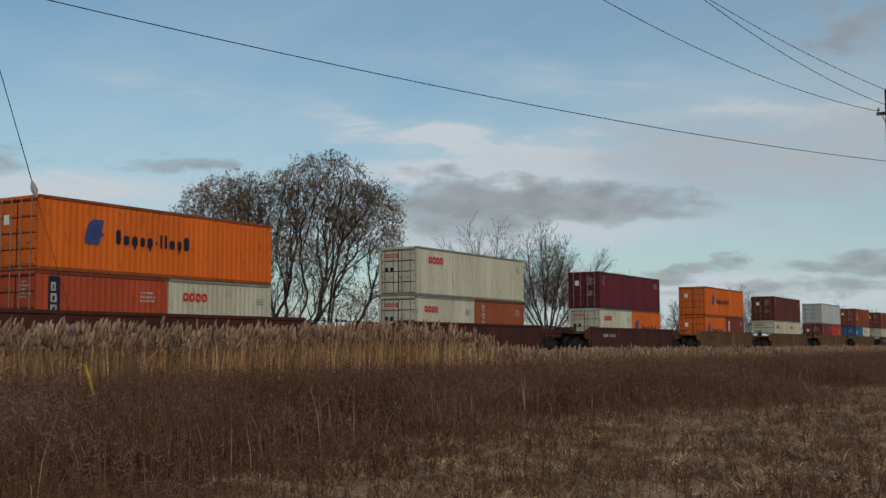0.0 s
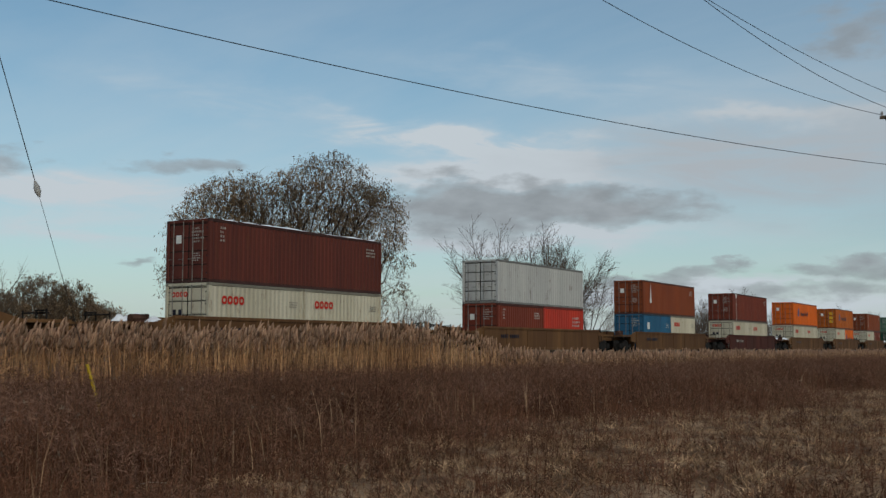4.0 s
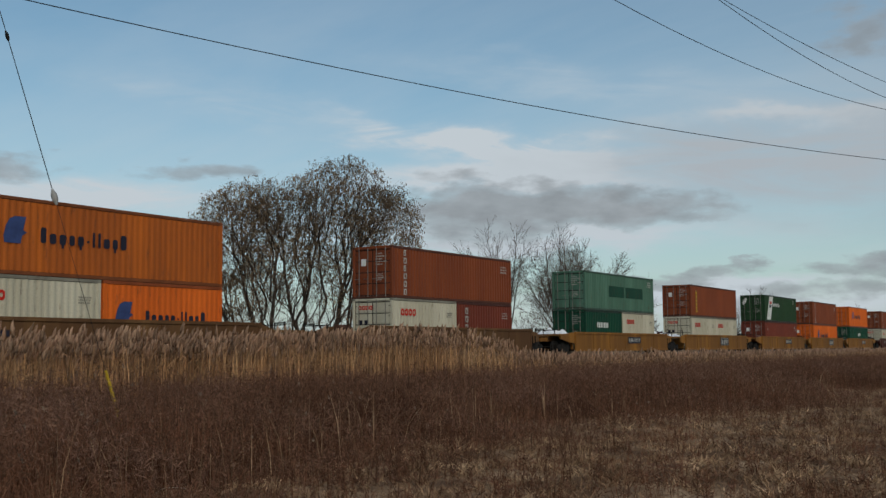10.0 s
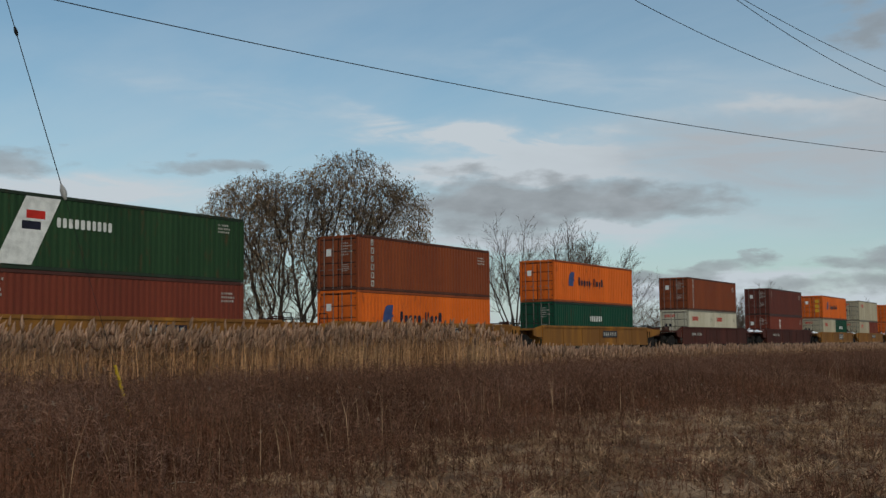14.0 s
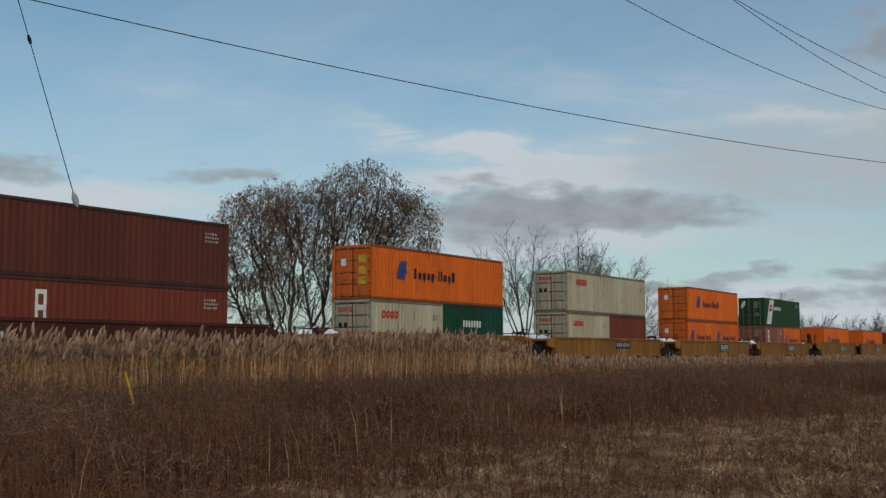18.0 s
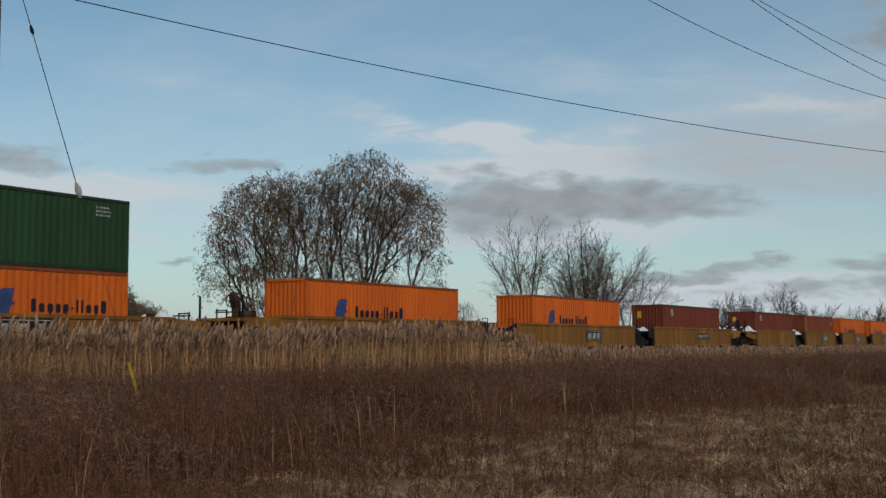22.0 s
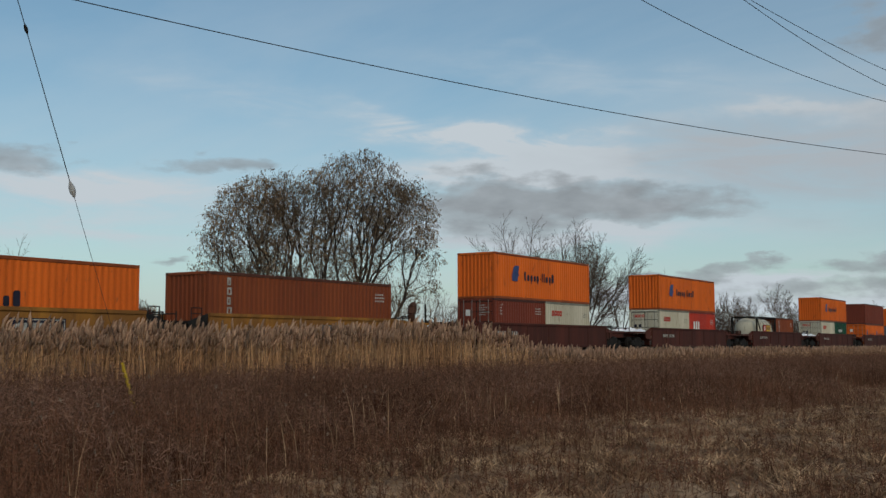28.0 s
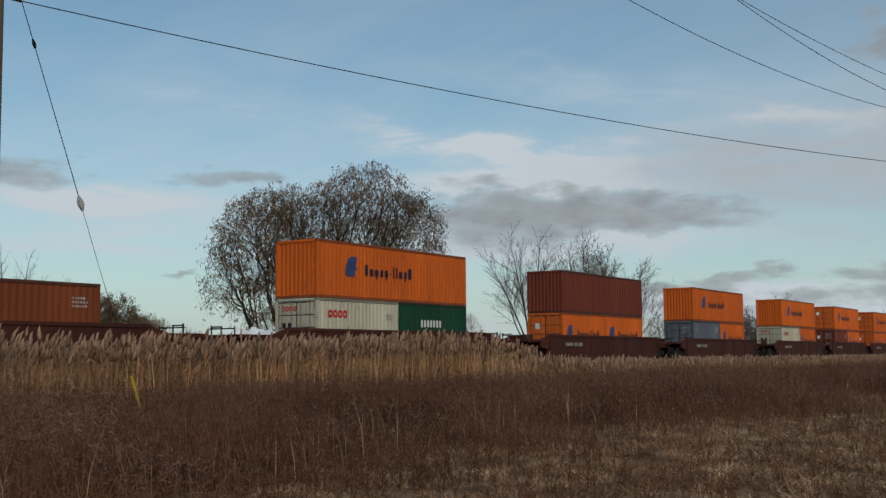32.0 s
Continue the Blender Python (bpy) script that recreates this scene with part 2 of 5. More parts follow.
GALVANISED = material("galvanised_bar", (0.24, 0.22, 0.20), 0.55, 0.4, 0.25, 3, 30, 0.05)
RUSTED = material("rusted_housing", (0.085, 0.042, 0.030), 0.85, 0.1, 0.25, 3, 25, 0.15)
STEEL = material("worn_steel", (0.045, 0.04, 0.036), 0.65, 0.6, 0.25, 3, 30, 0.1)
DARK = material("grimy_shade_black", (0.022, 0.02, 0.019), 0.85, 0.0, 0.25, 3, 30, 0.1)
RAIL = material("rail_steel", (0.16, 0.12, 0.10), 0.4, 0.9, 0.2, 2, 30, 0.05)
SNOW = material("old_snow", (0.78, 0.80, 0.83), 0.8, 0.0, 0.05, 3, 20, 0.2)
MARK_RED = material("mark_red", (0.55, 0.03, 0.02), 0.5, 0, 0.15, 3, 30, 0)
MARK_BLUE = material("mark_blue", (0.045, 0.07, 0.19), 0.5, 0, 0.15, 3, 30, 0)
MARK_BLACK = material("mark_black", (0.02, 0.02, 0.035), 0.5, 0, 0.15, 3, 30, 0)
MARK_DULL = material("mark_dull", (0.46, 0.44, 0.40), 0.7, 0, 0.3, 3, 20, 0)
MARK_GREY = material("mark_grey", (0.23, 0.22, 0.20), 0.7, 0, 0.25, 3, 20, 0)
MARK_WHITE = material("mark_white", (0.72, 0.72, 0.69), 0.55, 0, 0.12, 3, 30, 0)
MARK_YELLOW = material("mark_yellow", (0.68, 0.38, 0.03), 0.55, 0, 0.12, 3, 30, 0)
BALLAST = material("ballast", (0.17, 0.15, 0.135), 0.95, 0, 0.3, 3, 18, 0.9, (0.10, 0.085, 0.075), 0.4)
SLEEPER = material("sleeper_wood", (0.075, 0.055, 0.042), 0.9, 0, 0.25, 3, 30, 0.3)
POLE = material("pole_wood", (0.15, 0.115, 0.085), 0.9, 0, 0.2, 3, 45, 0.4, streak=True)
WIRE = material("wire", (0.02, 0.02, 0.022), 0.6, 0.3, 0.1, 3, 30, 0)
CERAMIC = material("porcelain", (0.32, 0.31, 0.30), 0.3, 0, 0.1, 3, 30, 0)
GUARD = material("yellow_plastic", (0.46, 0.30, 0.02), 0.45, 0, 0.12, 3, 30, 0.05)
SOIL = material("winter_field", (0.37, 0.25, 0.155), 0.95, 0, 0.3, 0.9, 7, 0.8, (0.13, 0.078, 0.048), 0.43, gloss=0.02)
STRAW = material("straw", (0.60, 0.41, 0.25), 0.9, 0, 0.25, 1.1, 8, 0, (0.25, 0.15, 0.088), 0.45, island=0.5, thin=0.25, gloss=0.03)
WEED = material("dead_goldenrod", (0.225, 0.106, 0.064), 0.9, 0, 0.2, 0.45, 6, 0, (0.11, 0.052, 0.032), 0.44, island=0.55, thin=0.25, gloss=0.02)
TUFT = material("weed_tuft", (0.26, 0.148, 0.105), 0.95, 0, 0.2, 0.4, 8, 0, (0.17, 0.088, 0.056), 0.42, island=0.5, thin=0.3, gloss=0.02)
REED = material("dry_reed", (0.62, 0.385, 0.21), 0.85, 0, 0.2, 0.4, 6, 0, (0.42, 0.235, 0.12), 0.46, island=0.65, thin=0.2, gloss=0.03)
PLUME = material("reed_plume", (0.53, 0.345, 0.235), 0.95, 0, 0.3, 2.5, 45, 0.5, (0.39, 0.245, 0.165), 0.45, island=0.4, thin=0.35, gloss=0.02)
FLUFF = material("seed_fluff", (0.34, 0.25, 0.185), 0.95, 0, 0.2, 2.5, 30, 0, island=0.3, thin=0.3, gloss=0.02)
BARK = material("bark", (0.075, 0.06, 0.05), 0.95, 0, 0.25, 2, 20, 0.4)
TWIG = material("twig", (0.135, 0.10, 0.078), 0.95, 0, 0.2, 2, 20, 0)
LEAF = material("late_leaf", (0.31, 0.20, 0.11), 0.85, 0, 0.2, 0.25, 6, 0, (0.18, 0.13, 0.085), 0.46, island=0.5, thin=0.35)


# ---- building blocks ----
def empty(name):
    ob = new(name)
    ob.empty_display_size = 0.3
    return ob


def finish(bm, name):
    me = bpy.data.meshes.new(name)
    bm.normal_update()
    bm.to_mesh(me)
    bm.free()
    me.materials.append(None)
    return me


def piece(name, me, mat, parent=None, m=None, label=""):
    """An object on a mesh that others may share, with its own material."""
    ob = new(name, me)
    ob.material_slots[0].link = "OBJECT"
    ob.material_slots[0].material = mat
    ob.parent = parent
    if m is not None:
        ob.matrix_basis = m
    return tagged(ob, label, kind="stuff" if name == "lettering" else "")


def box(bm, x0, x1, y0, y1, z0, z1):
    v = [bm.verts.new((x, y, z)) for x in (x0, x1) for y in (y0, y1) for z in (z0, z1)]
    for f in ((0, 1, 3, 2), (4, 6, 7, 5), (0, 4, 5, 1), (2, 3, 7, 6), (0, 2, 6, 4), (1, 5, 7, 3)):
        bm.faces.new([v[i] for i in f])
    return v


def box_mesh(name, *boxes, bevel=0.0):
    bm = bmesh.new()
    for b in boxes:
        box(bm, *b)
    if bevel:
        bmesh.ops.bevel(bm, geom=bm.edges[:], offset=bevel, segments=1, affect="EDGES")
    return finish(bm, name)


def rod(bm, p, q, r, n=6, r2=None):
    p, q = Vector(p), Vector(q)
    d = (q - p).normalized()
    u = d.orthogonal().normalized()
    w = d.cross(u)
    a = [bm.verts.new(p + r * (math.cos(2 * math.pi * i / n) * u + math.sin(2 * math.pi * i / n) * w)) for i in range(n)]
    r2 = r if r2 is None else r2
    b = [bm.verts.new(q + r2 * (math.cos(2 * math.pi * i / n) * u + math.sin(2 * math.pi * i / n) * w)) for i in range(n)]
    for i in range(n):
        bm.faces.new((a[i], a[(i + 1) % n], b[(i + 1) % n], b[i]))
    bm.faces.new(a[::-1])
    bm.faces.new(b)


def rod_mesh(name, *rods, n=6):
    bm = bmesh.new()
    for p, q, r in rods:
        rod(bm, p, q, r, n)
    return finish(bm, name)


def from_arrays(name, verts, faces, mat):
    """A mesh from numpy arrays: faces is an (n, 3) or (n, 4) array."""
    me = bpy.data.meshes.new(name)
    k = faces.shape[1]
    me.vertices.add(len(verts))
    me.vertices.foreach_set("co", verts.astype(np.float32).ravel())
    me.loops.add(faces.size)
    me.loops.foreach_set("vertex_index", faces.astype(np.int32).ravel())
    me.polygons.add(len(faces))
    me.polygons.foreach_set("loop_start", np.arange(0, faces.size, k, dtype=np.int32))
    me.update(calc_edges=True)
    me.validate()
    me.materials.append(mat)
    return me


# ---- the line of the track ----
YC, BEND, SPEED = 32.92, 11e-5, 22.0
RAIL_Z = 1.40


def track_y(x):
    return YC + BEND * x * x


def track_pose(x, z):
    return pose(x, track_y(x), z, 0, 0, math.degrees(math.atan(2 * BEND * x)))


# ---- ground, embankment and rails ----
def height(x, y):
    """The lie of the land: a flat field with small bumps, and a shallow ditch before the track."""
    d = y - BEND * np.minimum(np.abs(x), 700) ** 2
    ditch = -0.35 * np.exp(-((d - 25.0) / 2.2) ** 2)
    bumps = 0.05 * np.sin(x * 0.9 + 1.3 * np.sin(y * 0.7)) * np.sin(y * 1.1 + x * 0.23) + 0.03 * np.sin(x * 2.3 + y * 1.7)
    near = np.exp(-((x / 160.0) ** 2 + (y / 120.0) ** 2))
    return (ditch + bumps) * near


def ground():
    def axis(lo, hi, fine_lo, fine_hi, step):
        a = list(np.arange(fine_lo, fine_hi, step))
        s, v = step, fine_lo
        left = []
        while v > lo:
            s *= 1.25
            v -= s
            left.append(max(v, lo))
        s, v, right = step, a[-1], []
        while v < hi:
            s *= 1.25
            v += s
            right.append(min(v, hi))
        return np.array(left[::-1] + a + right)
    xs, ys = axis(-3000, 3000, -8, 90, 0.6), axis(-3000, 3000, -6, 60, 0.6)
    X, Y = np.meshgrid(xs, ys, indexing="ij")
    V = np.stack([X, Y, height(X, Y)], -1).reshape(-1, 3)
    n, m = len(xs), len(ys)
    i, j = np.meshgrid(np.arange(n - 1), np.arange(m - 1), indexing="ij")
    b = (i * m + j).ravel()
    me = from_arrays("ground", V, np.stack([b, b + m, b + m + 1, b + 1], -1), SOIL)
    tagged(new("ground", me), "flat winter field of dead grass and soil", "ground", kind="structure")


def sweep(name, profile, mat, x0, x1, step, label, category):
    """A strip with this cross-section (offset from the track, height) along the track."""
    xs = np.arange(x0, x1 + step, step)
    pr = np.array(profile)
    V = []
    for x in xs:
        for o, z in pr:
            V.append((x - o * 2 * BEND * x, track_y(x) + o, z))
    k = len(pr)
    F = [(a * k + b, a * k + b + 1, (a + 1) * k + b + 1, (a + 1) * k + b) for a in range(len(xs) - 1) for b in range(k - 1)]
    me = from_arrays(name, np.array(V), np.array(F)[:, ::-1], mat)
    return tagged(new(name, me), label, category, kind="structure")


ground()
sweep("railway_embankment", [(-7.5, -0.25), (-4.6, 0.7), (-2.2, 1.18), (2.2, 1.18), (4.6, 0.7), (8.0, -0.25)], BALLAST, -720, 900, 6,
      "low ballast embankment under the railway track", "embankment")
for side in (-0.75, 0.75):
    sweep("rail", [(side - 0.07, 1.22), (side - 0.035, 1.26), (side - 0.035, RAIL_Z), (side + 0.035, RAIL_Z), (side + 0.035, 1.26), (side + 0.07, 1.22)],
          RAIL, -720, 900, 6, "worn steel rail on sleepers", "rail")


# ---- containers ----
W = 2.438


def corrugated(name, length, h, pitch, depth):
    """A corrugated panel along x, its outer ridges in the plane y = 0, hollows towards +y."""
    bm = bmesh.new()
    n = max(3, round(length / pitch))
    p = length / n
    pts = []
    for i in range(n):
        x = i * p
        pts += [(x, 0), (x + 0.28 * p, 0), (x + 0.5 * p, depth), (x + 0.78 * p, depth)]
    pts.append((length, 0))
    lo = [bm.verts.new((x - length / 2, y, 0)) for x, y in pts]
    hi = [bm.verts.new((x - length / 2, y, h)) for x, y in pts]
    for i in range(len(pts) - 1):
        bm.faces.new((lo[i], lo[i + 1], hi[i + 1], hi[i]))
    return finish(bm, name)


KIT = {}


def kit(L, H):
    """The shared meshes of a container of this length and height."""
    if (L, H) in KIT:
        return KIT[L, H]
    k = {}
    hl, hw = L / 2, W / 2
    k["side"] = corrugated("side_wall", L - 0.24, H - 0.26, 0.278, 0.030)
    k["end"] = corrugated("end_wall", W - 0.24, H - 0.26, 0.25, 0.045)
    bm = bmesh.new()
    n = int(L / 0.42)
    for i in range(n):
        x = -hl + 0.12 + (L - 0.24) * i / n
        box(bm, x, x + (L - 0.24) / n * 0.62, -hw + 0.09, hw - 0.09, H - 0.045, H - 0.02)
    box(bm, -hl + 0.1, hl - 0.1, -hw + 0.06, hw - 0.06, H - 0.06, H - 0.04)
    k["roof"] = finish(bm, "roof")
    k["post"] = box_mesh("corner_post", (-0.075, 0.075, -0.075, 0.075, 0.11, H - 0.11), bevel=0.012)
    k["rail_long"] = box_mesh("side_rail", (-hl + 0.16, hl - 0.16, -0.035, 0.035, -0.06, 0.06), bevel=0.01)
    k["rail_short"] = box_mesh("end_rail", (-0.045, 0.045, -hw + 0.16, hw - 0.16, -0.06, 0.06), bevel=0.01)
    k["casting"] = box_mesh("corner_casting", (-0.089, 0.089, -0.081, 0.081, -0.059, 0.059), bevel=0.012)
    k["floor"] = box_mesh("floor", (-hl + 0.1, hl - 0.1, -hw + 0.05, hw - 0.05, 0.1, 0.16))
    bm = bmesh.new()
    dw, dh = hw - 0.16, H - 0.26
    box(bm, 0.0, 0.04, -dw / 2, dw / 2, 0, dh)
    for i in range(4):
        z0 = 0.1 + (dh - 0.1) * i / 4
        box(bm, -0.022, 0.0, -dw / 2 + 0.07, dw / 2 - 0.07, z0, z0 + (dh - 0.1) / 4 - 0.12)
    k["door"] = finish(bm, "door")
    k["bar"] = rod_mesh("locking_bar", ((-0.055, 0, -0.06), (-0.055, 0, dh + 0.06), 0.02), ((-0.06, 0, dh * 0.36), (-0.06, 0.26, dh * 0.36), 0.014), n=5)
    # door-edge gasket, plus dark cross strips that paint shade into the panel creases
    g = 0.022
    k["gasket"] = box_mesh("gasket", (-0.006, 0.002, -dw / 2, -dw / 2 + g, 0, dh), (-0.006, 0.002, dw / 2 - g, dw / 2, 0, dh),
                           *[(-0.006, 0.002, -dw / 2 + g, dw / 2 - g, z, z + g * 1.6) for z in [0.0] + [0.1 + (dh - 0.1) * i / 4 - 0.075 for i in range(1, 5)]])
    k["hinge"] = box_mesh("hinge", (-0.035, 0.01, -0.07, 0.05, -0.035, 0.035))
    KIT[L, H] = k
    return k


def flat(name, shapes):
    """Plain flat shapes in the xz plane, facing -y: each is a list of corners."""
    bm = bmesh.new()
    for s in shapes:
        bm.faces.new([bm.verts.new((x, 0, z)) for x, z in s])
    return finish(bm, name)


def rect(x, z, w, h, lean=0.0):
    return [(x, z), (x + w, z), (x + w + lean, z + h), (x + lean, z + h)]


def hollow(x, z, w, h, t):
    """A plain hollow block: two uprights and two crossbars."""
    return [rect(x, z, t, h), rect(x + w - t, z, t, h), rect(x + t, z + h - t, w - 2 * t, t), rect(x + t, z, w - 2 * t, t * 0.8)]


def letters(seed, n, size, aspect=0.62, low=(), even=False):
    """A row of plain solid blocks with the rhythm of writing: tall first and last, a few that reach lower, narrow ones in the middle."""
    out, x = [], 0.0
    rnd = random.Random(seed)
    for i in range(n):
        w = size * aspect * rnd.choice((0.50, 0.56, 0.60))
        if not even and i in (5, 6, 7):
            w *= 0.42
        tall = size * (1.0 if even or i in (0, 6, 7, n - 1) else (0.16 if i == 5 else 0.66))
        c, z = w * 0.22, (size * 0.26 if i == 5 and not even else 0.0)
        out.append([(x + c, z), (x + w - c, z), (x + w, z + c), (x + w, z + tall - c), (x + w - c, z + tall), (x + c, z + tall), (x, z + tall - c), (x, z + c)])
        if i in low:
            out.append(rect(x + w * 0.3, -0.24 * size, w * 0.4, 0.24 * size))
        x += w + size * aspect * 0.30
    return out, x


def ring_row(size, n, gap=0.14):
    """A row of plain rounded blocks."""
    out, x = [], 0.0
    w, c = size * 0.88, size * 0.22
    for i in range(n):
        ring = [(x + c, 0), (x + w - c, 0), (x + w, c), (x + w, size - c), (x + w - c, size), (x + c, size), (x, size - c), (x, c)]
        inner = [(x + w / 2 + (a - x - w / 2) * 0.42, size / 2 + (b - size / 2) * 0.42) for a, b in ring]
        out += [[ring[k], ring[(k + 1) % 8], inner[(k + 1) % 8], inner[k]] for k in range(8)]
        x += w + size * gap
    return out


def column(n, size, seed):
    """Plain blocks under one another, as writing that runs down."""
    rnd = random.Random(seed)
    return [q for i in range(n) for q in hollow(0, -i * size * 1.3, size * rnd.choice((0.7, 0.85, 0.9)), size, size * 0.26)]


def small_lines(seed, rows, w, h):
    rnd = random.Random(seed)
    out = []
    for i in range(rows):
        x, z = 0.0, -i * h * 1.9
        while x < w * rnd.uniform(0.6, 1.0):
            s = rnd.uniform(0.25, 0.6) * h * 2
            out.append(rect(x, z, s, h))
            x += s + h * 0.7
    return out


MARKS = {}


def mark(key, make):
    if key not in MARKS:
        MARKS[key] = flat(key, make())
    return MARKS[key]


def logo_shapes():
    return [[(0.0, 0.0), (0.70, 0.0), (0.76, 0.30), (0.98, 0.42), (0.80, 0.50), (0.92, 1.0), (0.42, 1.0), (0.20, 0.88), (0.05, 0.62), (-0.04, 0.25)]]


def side_marks(root, look_name, L, H, hl):
    """The writing and signs on the long side, as plain shapes."""
    y = -W / 2 - 0.004

    def put(key, make, mat, x, z, s=1.0, name="lettering"):
        piece(name, mark(key, make), mat, root, pose(x, y, z) @ Matrix.Scale(s, 4))

    long = L > 8
    if look_name.startswith("emblem"):
        put("sail_sign", logo_shapes, MARK_BLUE, (-hl + 2.0) if long else (-hl + 0.6), H * 0.40, 0.9 if long else 0.82, "emblem")
        put("long_name", lambda: letters(3, 11, 0.56, 0.86, (2, 4, 9))[0], MARK_BLACK, (-hl + 3.42) if long else (-hl + 2.0), H * 0.40 + 0.08, 0.78 if not long else 0.95)
    elif look_name == "rings":
        put("ring_name", lambda: ring_row(0.36, 4), MARK_RED, (-hl + 1.15) if long else (-hl + 0.75), H * 0.67, 1.05 if long else 0.95)
        put("code_lines_dark", lambda: small_lines(5, 3, 0.9, 0.07), MARK_GREY, hl - 1.0, H * 0.74, 0.75)
    elif look_name == "white_row":
        n = lambda: letters(8, 7, 0.36, 0.9, (), True)[0]
        put("white_name", n, MARK_WHITE, -1.2 if not long else -1.0, H * 0.55, 1.0)
    elif look_name == "tall_column":
        put("down_name", lambda: column(6, 0.3, 4), MARK_DULL, -hl + 1.0, H * 0.82, 1.0)
        put("code_lines", lambda: small_lines(6, 3, 0.9, 0.08), MARK_DULL, hl - 1.3, H * 0.8, 1.0)
    elif look_name == "short_column":
        put("down_name_short", lambda: column(4, 0.34, 9), MARK_DULL, -hl + 0.8, H * 0.75, 1.0)
        put("code_lines", lambda: small_lines(6, 3, 0.9, 0.08), MARK_DULL, hl - 1.2, H * 0.78, 0.9)
    elif look_name == "codes":
        put("code_lines", lambda: small_lines(6, 3, 0.9, 0.08), MARK_DULL, hl - 1.3, H * 0.8, 1.0)
        put("code_lines_b", lambda: small_lines(7, 4, 0.3, 0.09), MARK_DULL, -hl + 0.6, H * 0.85, 1.0)
    elif look_name == "yellowstrip":
        put("yellow_strip", lambda: [rect(0, 0, 0.34, 1.8)], MARK_YELLOW, -hl + 1.15, H * 0.14, 1.0, "warning_strip")
        put("strip_bars", lambda: [rect(0.07, 0.12 + i * 0.3, 0.2, 0.16) for i in range(6)], MARK_BLACK, -hl + 1.15, H * 0.14, 1.0)
        for o in root.children:
            if o.name.startswith("lettering") and o.data == MARKS["strip_bars"]:
                o.location.y -= 0.003
    elif look_name == "slant":
        put("slant_band", lambda: [rect(0, 0, 1.4, 2.3, 1.15)], MARK_WHITE, -hl + 0.55, 0.16, 1.0, "white_band")
        put("band_flag", lambda: [rect(0, 0, 0.75, 0.28), ], MARK_RED, -hl + 1.72, 1.72, 1.0, "emblem")
        put("band_flag_low", lambda: [rect(0, 0, 0.75, 0.28), ], MARK_BLACK, -hl + 1.55, 1.35, 1.0, "emblem")
        put("slant_name", lambda: letters(12, 10, 0.28, 0.85, (), True)[0], MARK_WHITE, -hl + 2.95, 1.5, 1.2)
        put("code_lines", lambda: small_lines(6, 3, 0.9, 0.08), MARK_DULL, hl - 1.5, H * 0.85, 0.9)
        for o in root.children:
            if o.name.startswith("emblem"):
                o.location.y -= 0.003
    elif look_name == "sail":
        put("tall_triangle", lambda: [[(0, 0), (0.42, 0), (0.21, 1.5)]], MARK_WHITE, -hl + 1.3, H * 0.34, 1.0, "emblem")
        put("code_lines", lambda: small_lines(6, 3, 0.9, 0.08), MARK_DULL, hl - 1.4, H * 0.8, 1.0)
    elif look_name == "square_column":
        put("white_square", lambda: [rect(0, 0, 0.4, 0.4)], MARK_WHITE, -hl + 0.75, H * 0.82, 1.0, "emblem")
        put("down_name_blue", lambda: column(6, 0.26, 14), MARK_DULL, -hl + 0.85, H * 0.66, 1.0)
        put("code_lines", lambda: small_lines(6, 3, 0.9, 0.08), MARK_DULL, hl - 1.3, H * 0.8, 1.0)
    elif look_name == "dark_panel":
        put("dark_panel", lambda: [rect(0, 0, 0.5, 2.2)], MARK_BLACK, -hl + 0.45, 0.2, 1.0, "name_panel")
        put("panel_name", lambda: column(5, 0.3, 21), MARK_DULL, -hl + 0.55, 1.9, 1.0)
        put("code_lines", lambda: small_lines(6, 3, 0.9, 0.08), MARK_DULL, hl - 1.4, H * 0.75, 1.0)
        for o in root.children:
            if o.data == MARKS["panel_name"]:
                o.location.y -= 0.003
    elif look_name == "wide_row":
        put("wide_name", lambda: letters(31, 12, 0.36, 0.8, (), True)[0], MARK_WHITE, -hl + 0.4, H * 0.12, 0.95)
        put("code_lines", lambda: small_lines(6, 3, 0.9, 0.08), MARK_DULL, hl - 1.8, H * 0.72, 1.6)
    elif look_name == "three_blocks":
        put("three_name", lambda: letters(41, 3, 0.8, 0.75, (), True)[0], MARK_WHITE, -hl + 0.9, H * 0.4, 1.0)
        put("code_lines", lambda: small_lines(6, 3, 0.9, 0.08), MARK_DULL, hl - 1.2, H * 0.75, 1.0)
    elif look_name == "label":
        put("white_label", lambda: [rect(0, 0, 0.12, 1.25), rect(0.33, 0, 0.12, 1.25), rect(0.12, 1.1, 0.21, 0.15), rect(0.12, 0.55, 0.21, 0.18)], MARK_WHITE, -hl + (3.2 if long else 0.8), H * 0.36, 1.0, "paper_label")
        put("code_lines", lambda: small_lines(6, 3, 0.9, 0.08), MARK_DULL, hl - 1.3, H * 0.8, 1.0)
    elif look_name == "patches":
        put("painted_over", lambda: [rect(0, 0, 2.6, 0.75)], PAINT["bluegreen"], -hl + 3.9, H * 0.38, 1.0, "overpainted_patch")
        put("painted_over_long", lambda: [rect(0, 0, 3.2, 0.75)], PAINT["bluegreen"], -hl + 6.8, H * 0.38, 1.0, "overpainted_patch")
        put("code_lines", lambda: small_lines(6, 3, 0.9, 0.08), MARK_DULL, hl - 1.3, H * 0.85, 1.0)
    elif look_name == "corner_square":
        put("white_square", lambda: [rect(0, 0, 0.4, 0.4)], MARK_DULL, -hl + 1.5, H * 0.72, 1.2, "emblem")
        put("square_slash", lambda: [[(0.06, 0.08), (0.16, 0.08), (0.34, 0.3), (0.24, 0.3)]], MARK_BLACK, -hl + 1.5, H * 0.72, 1.2, "emblem")
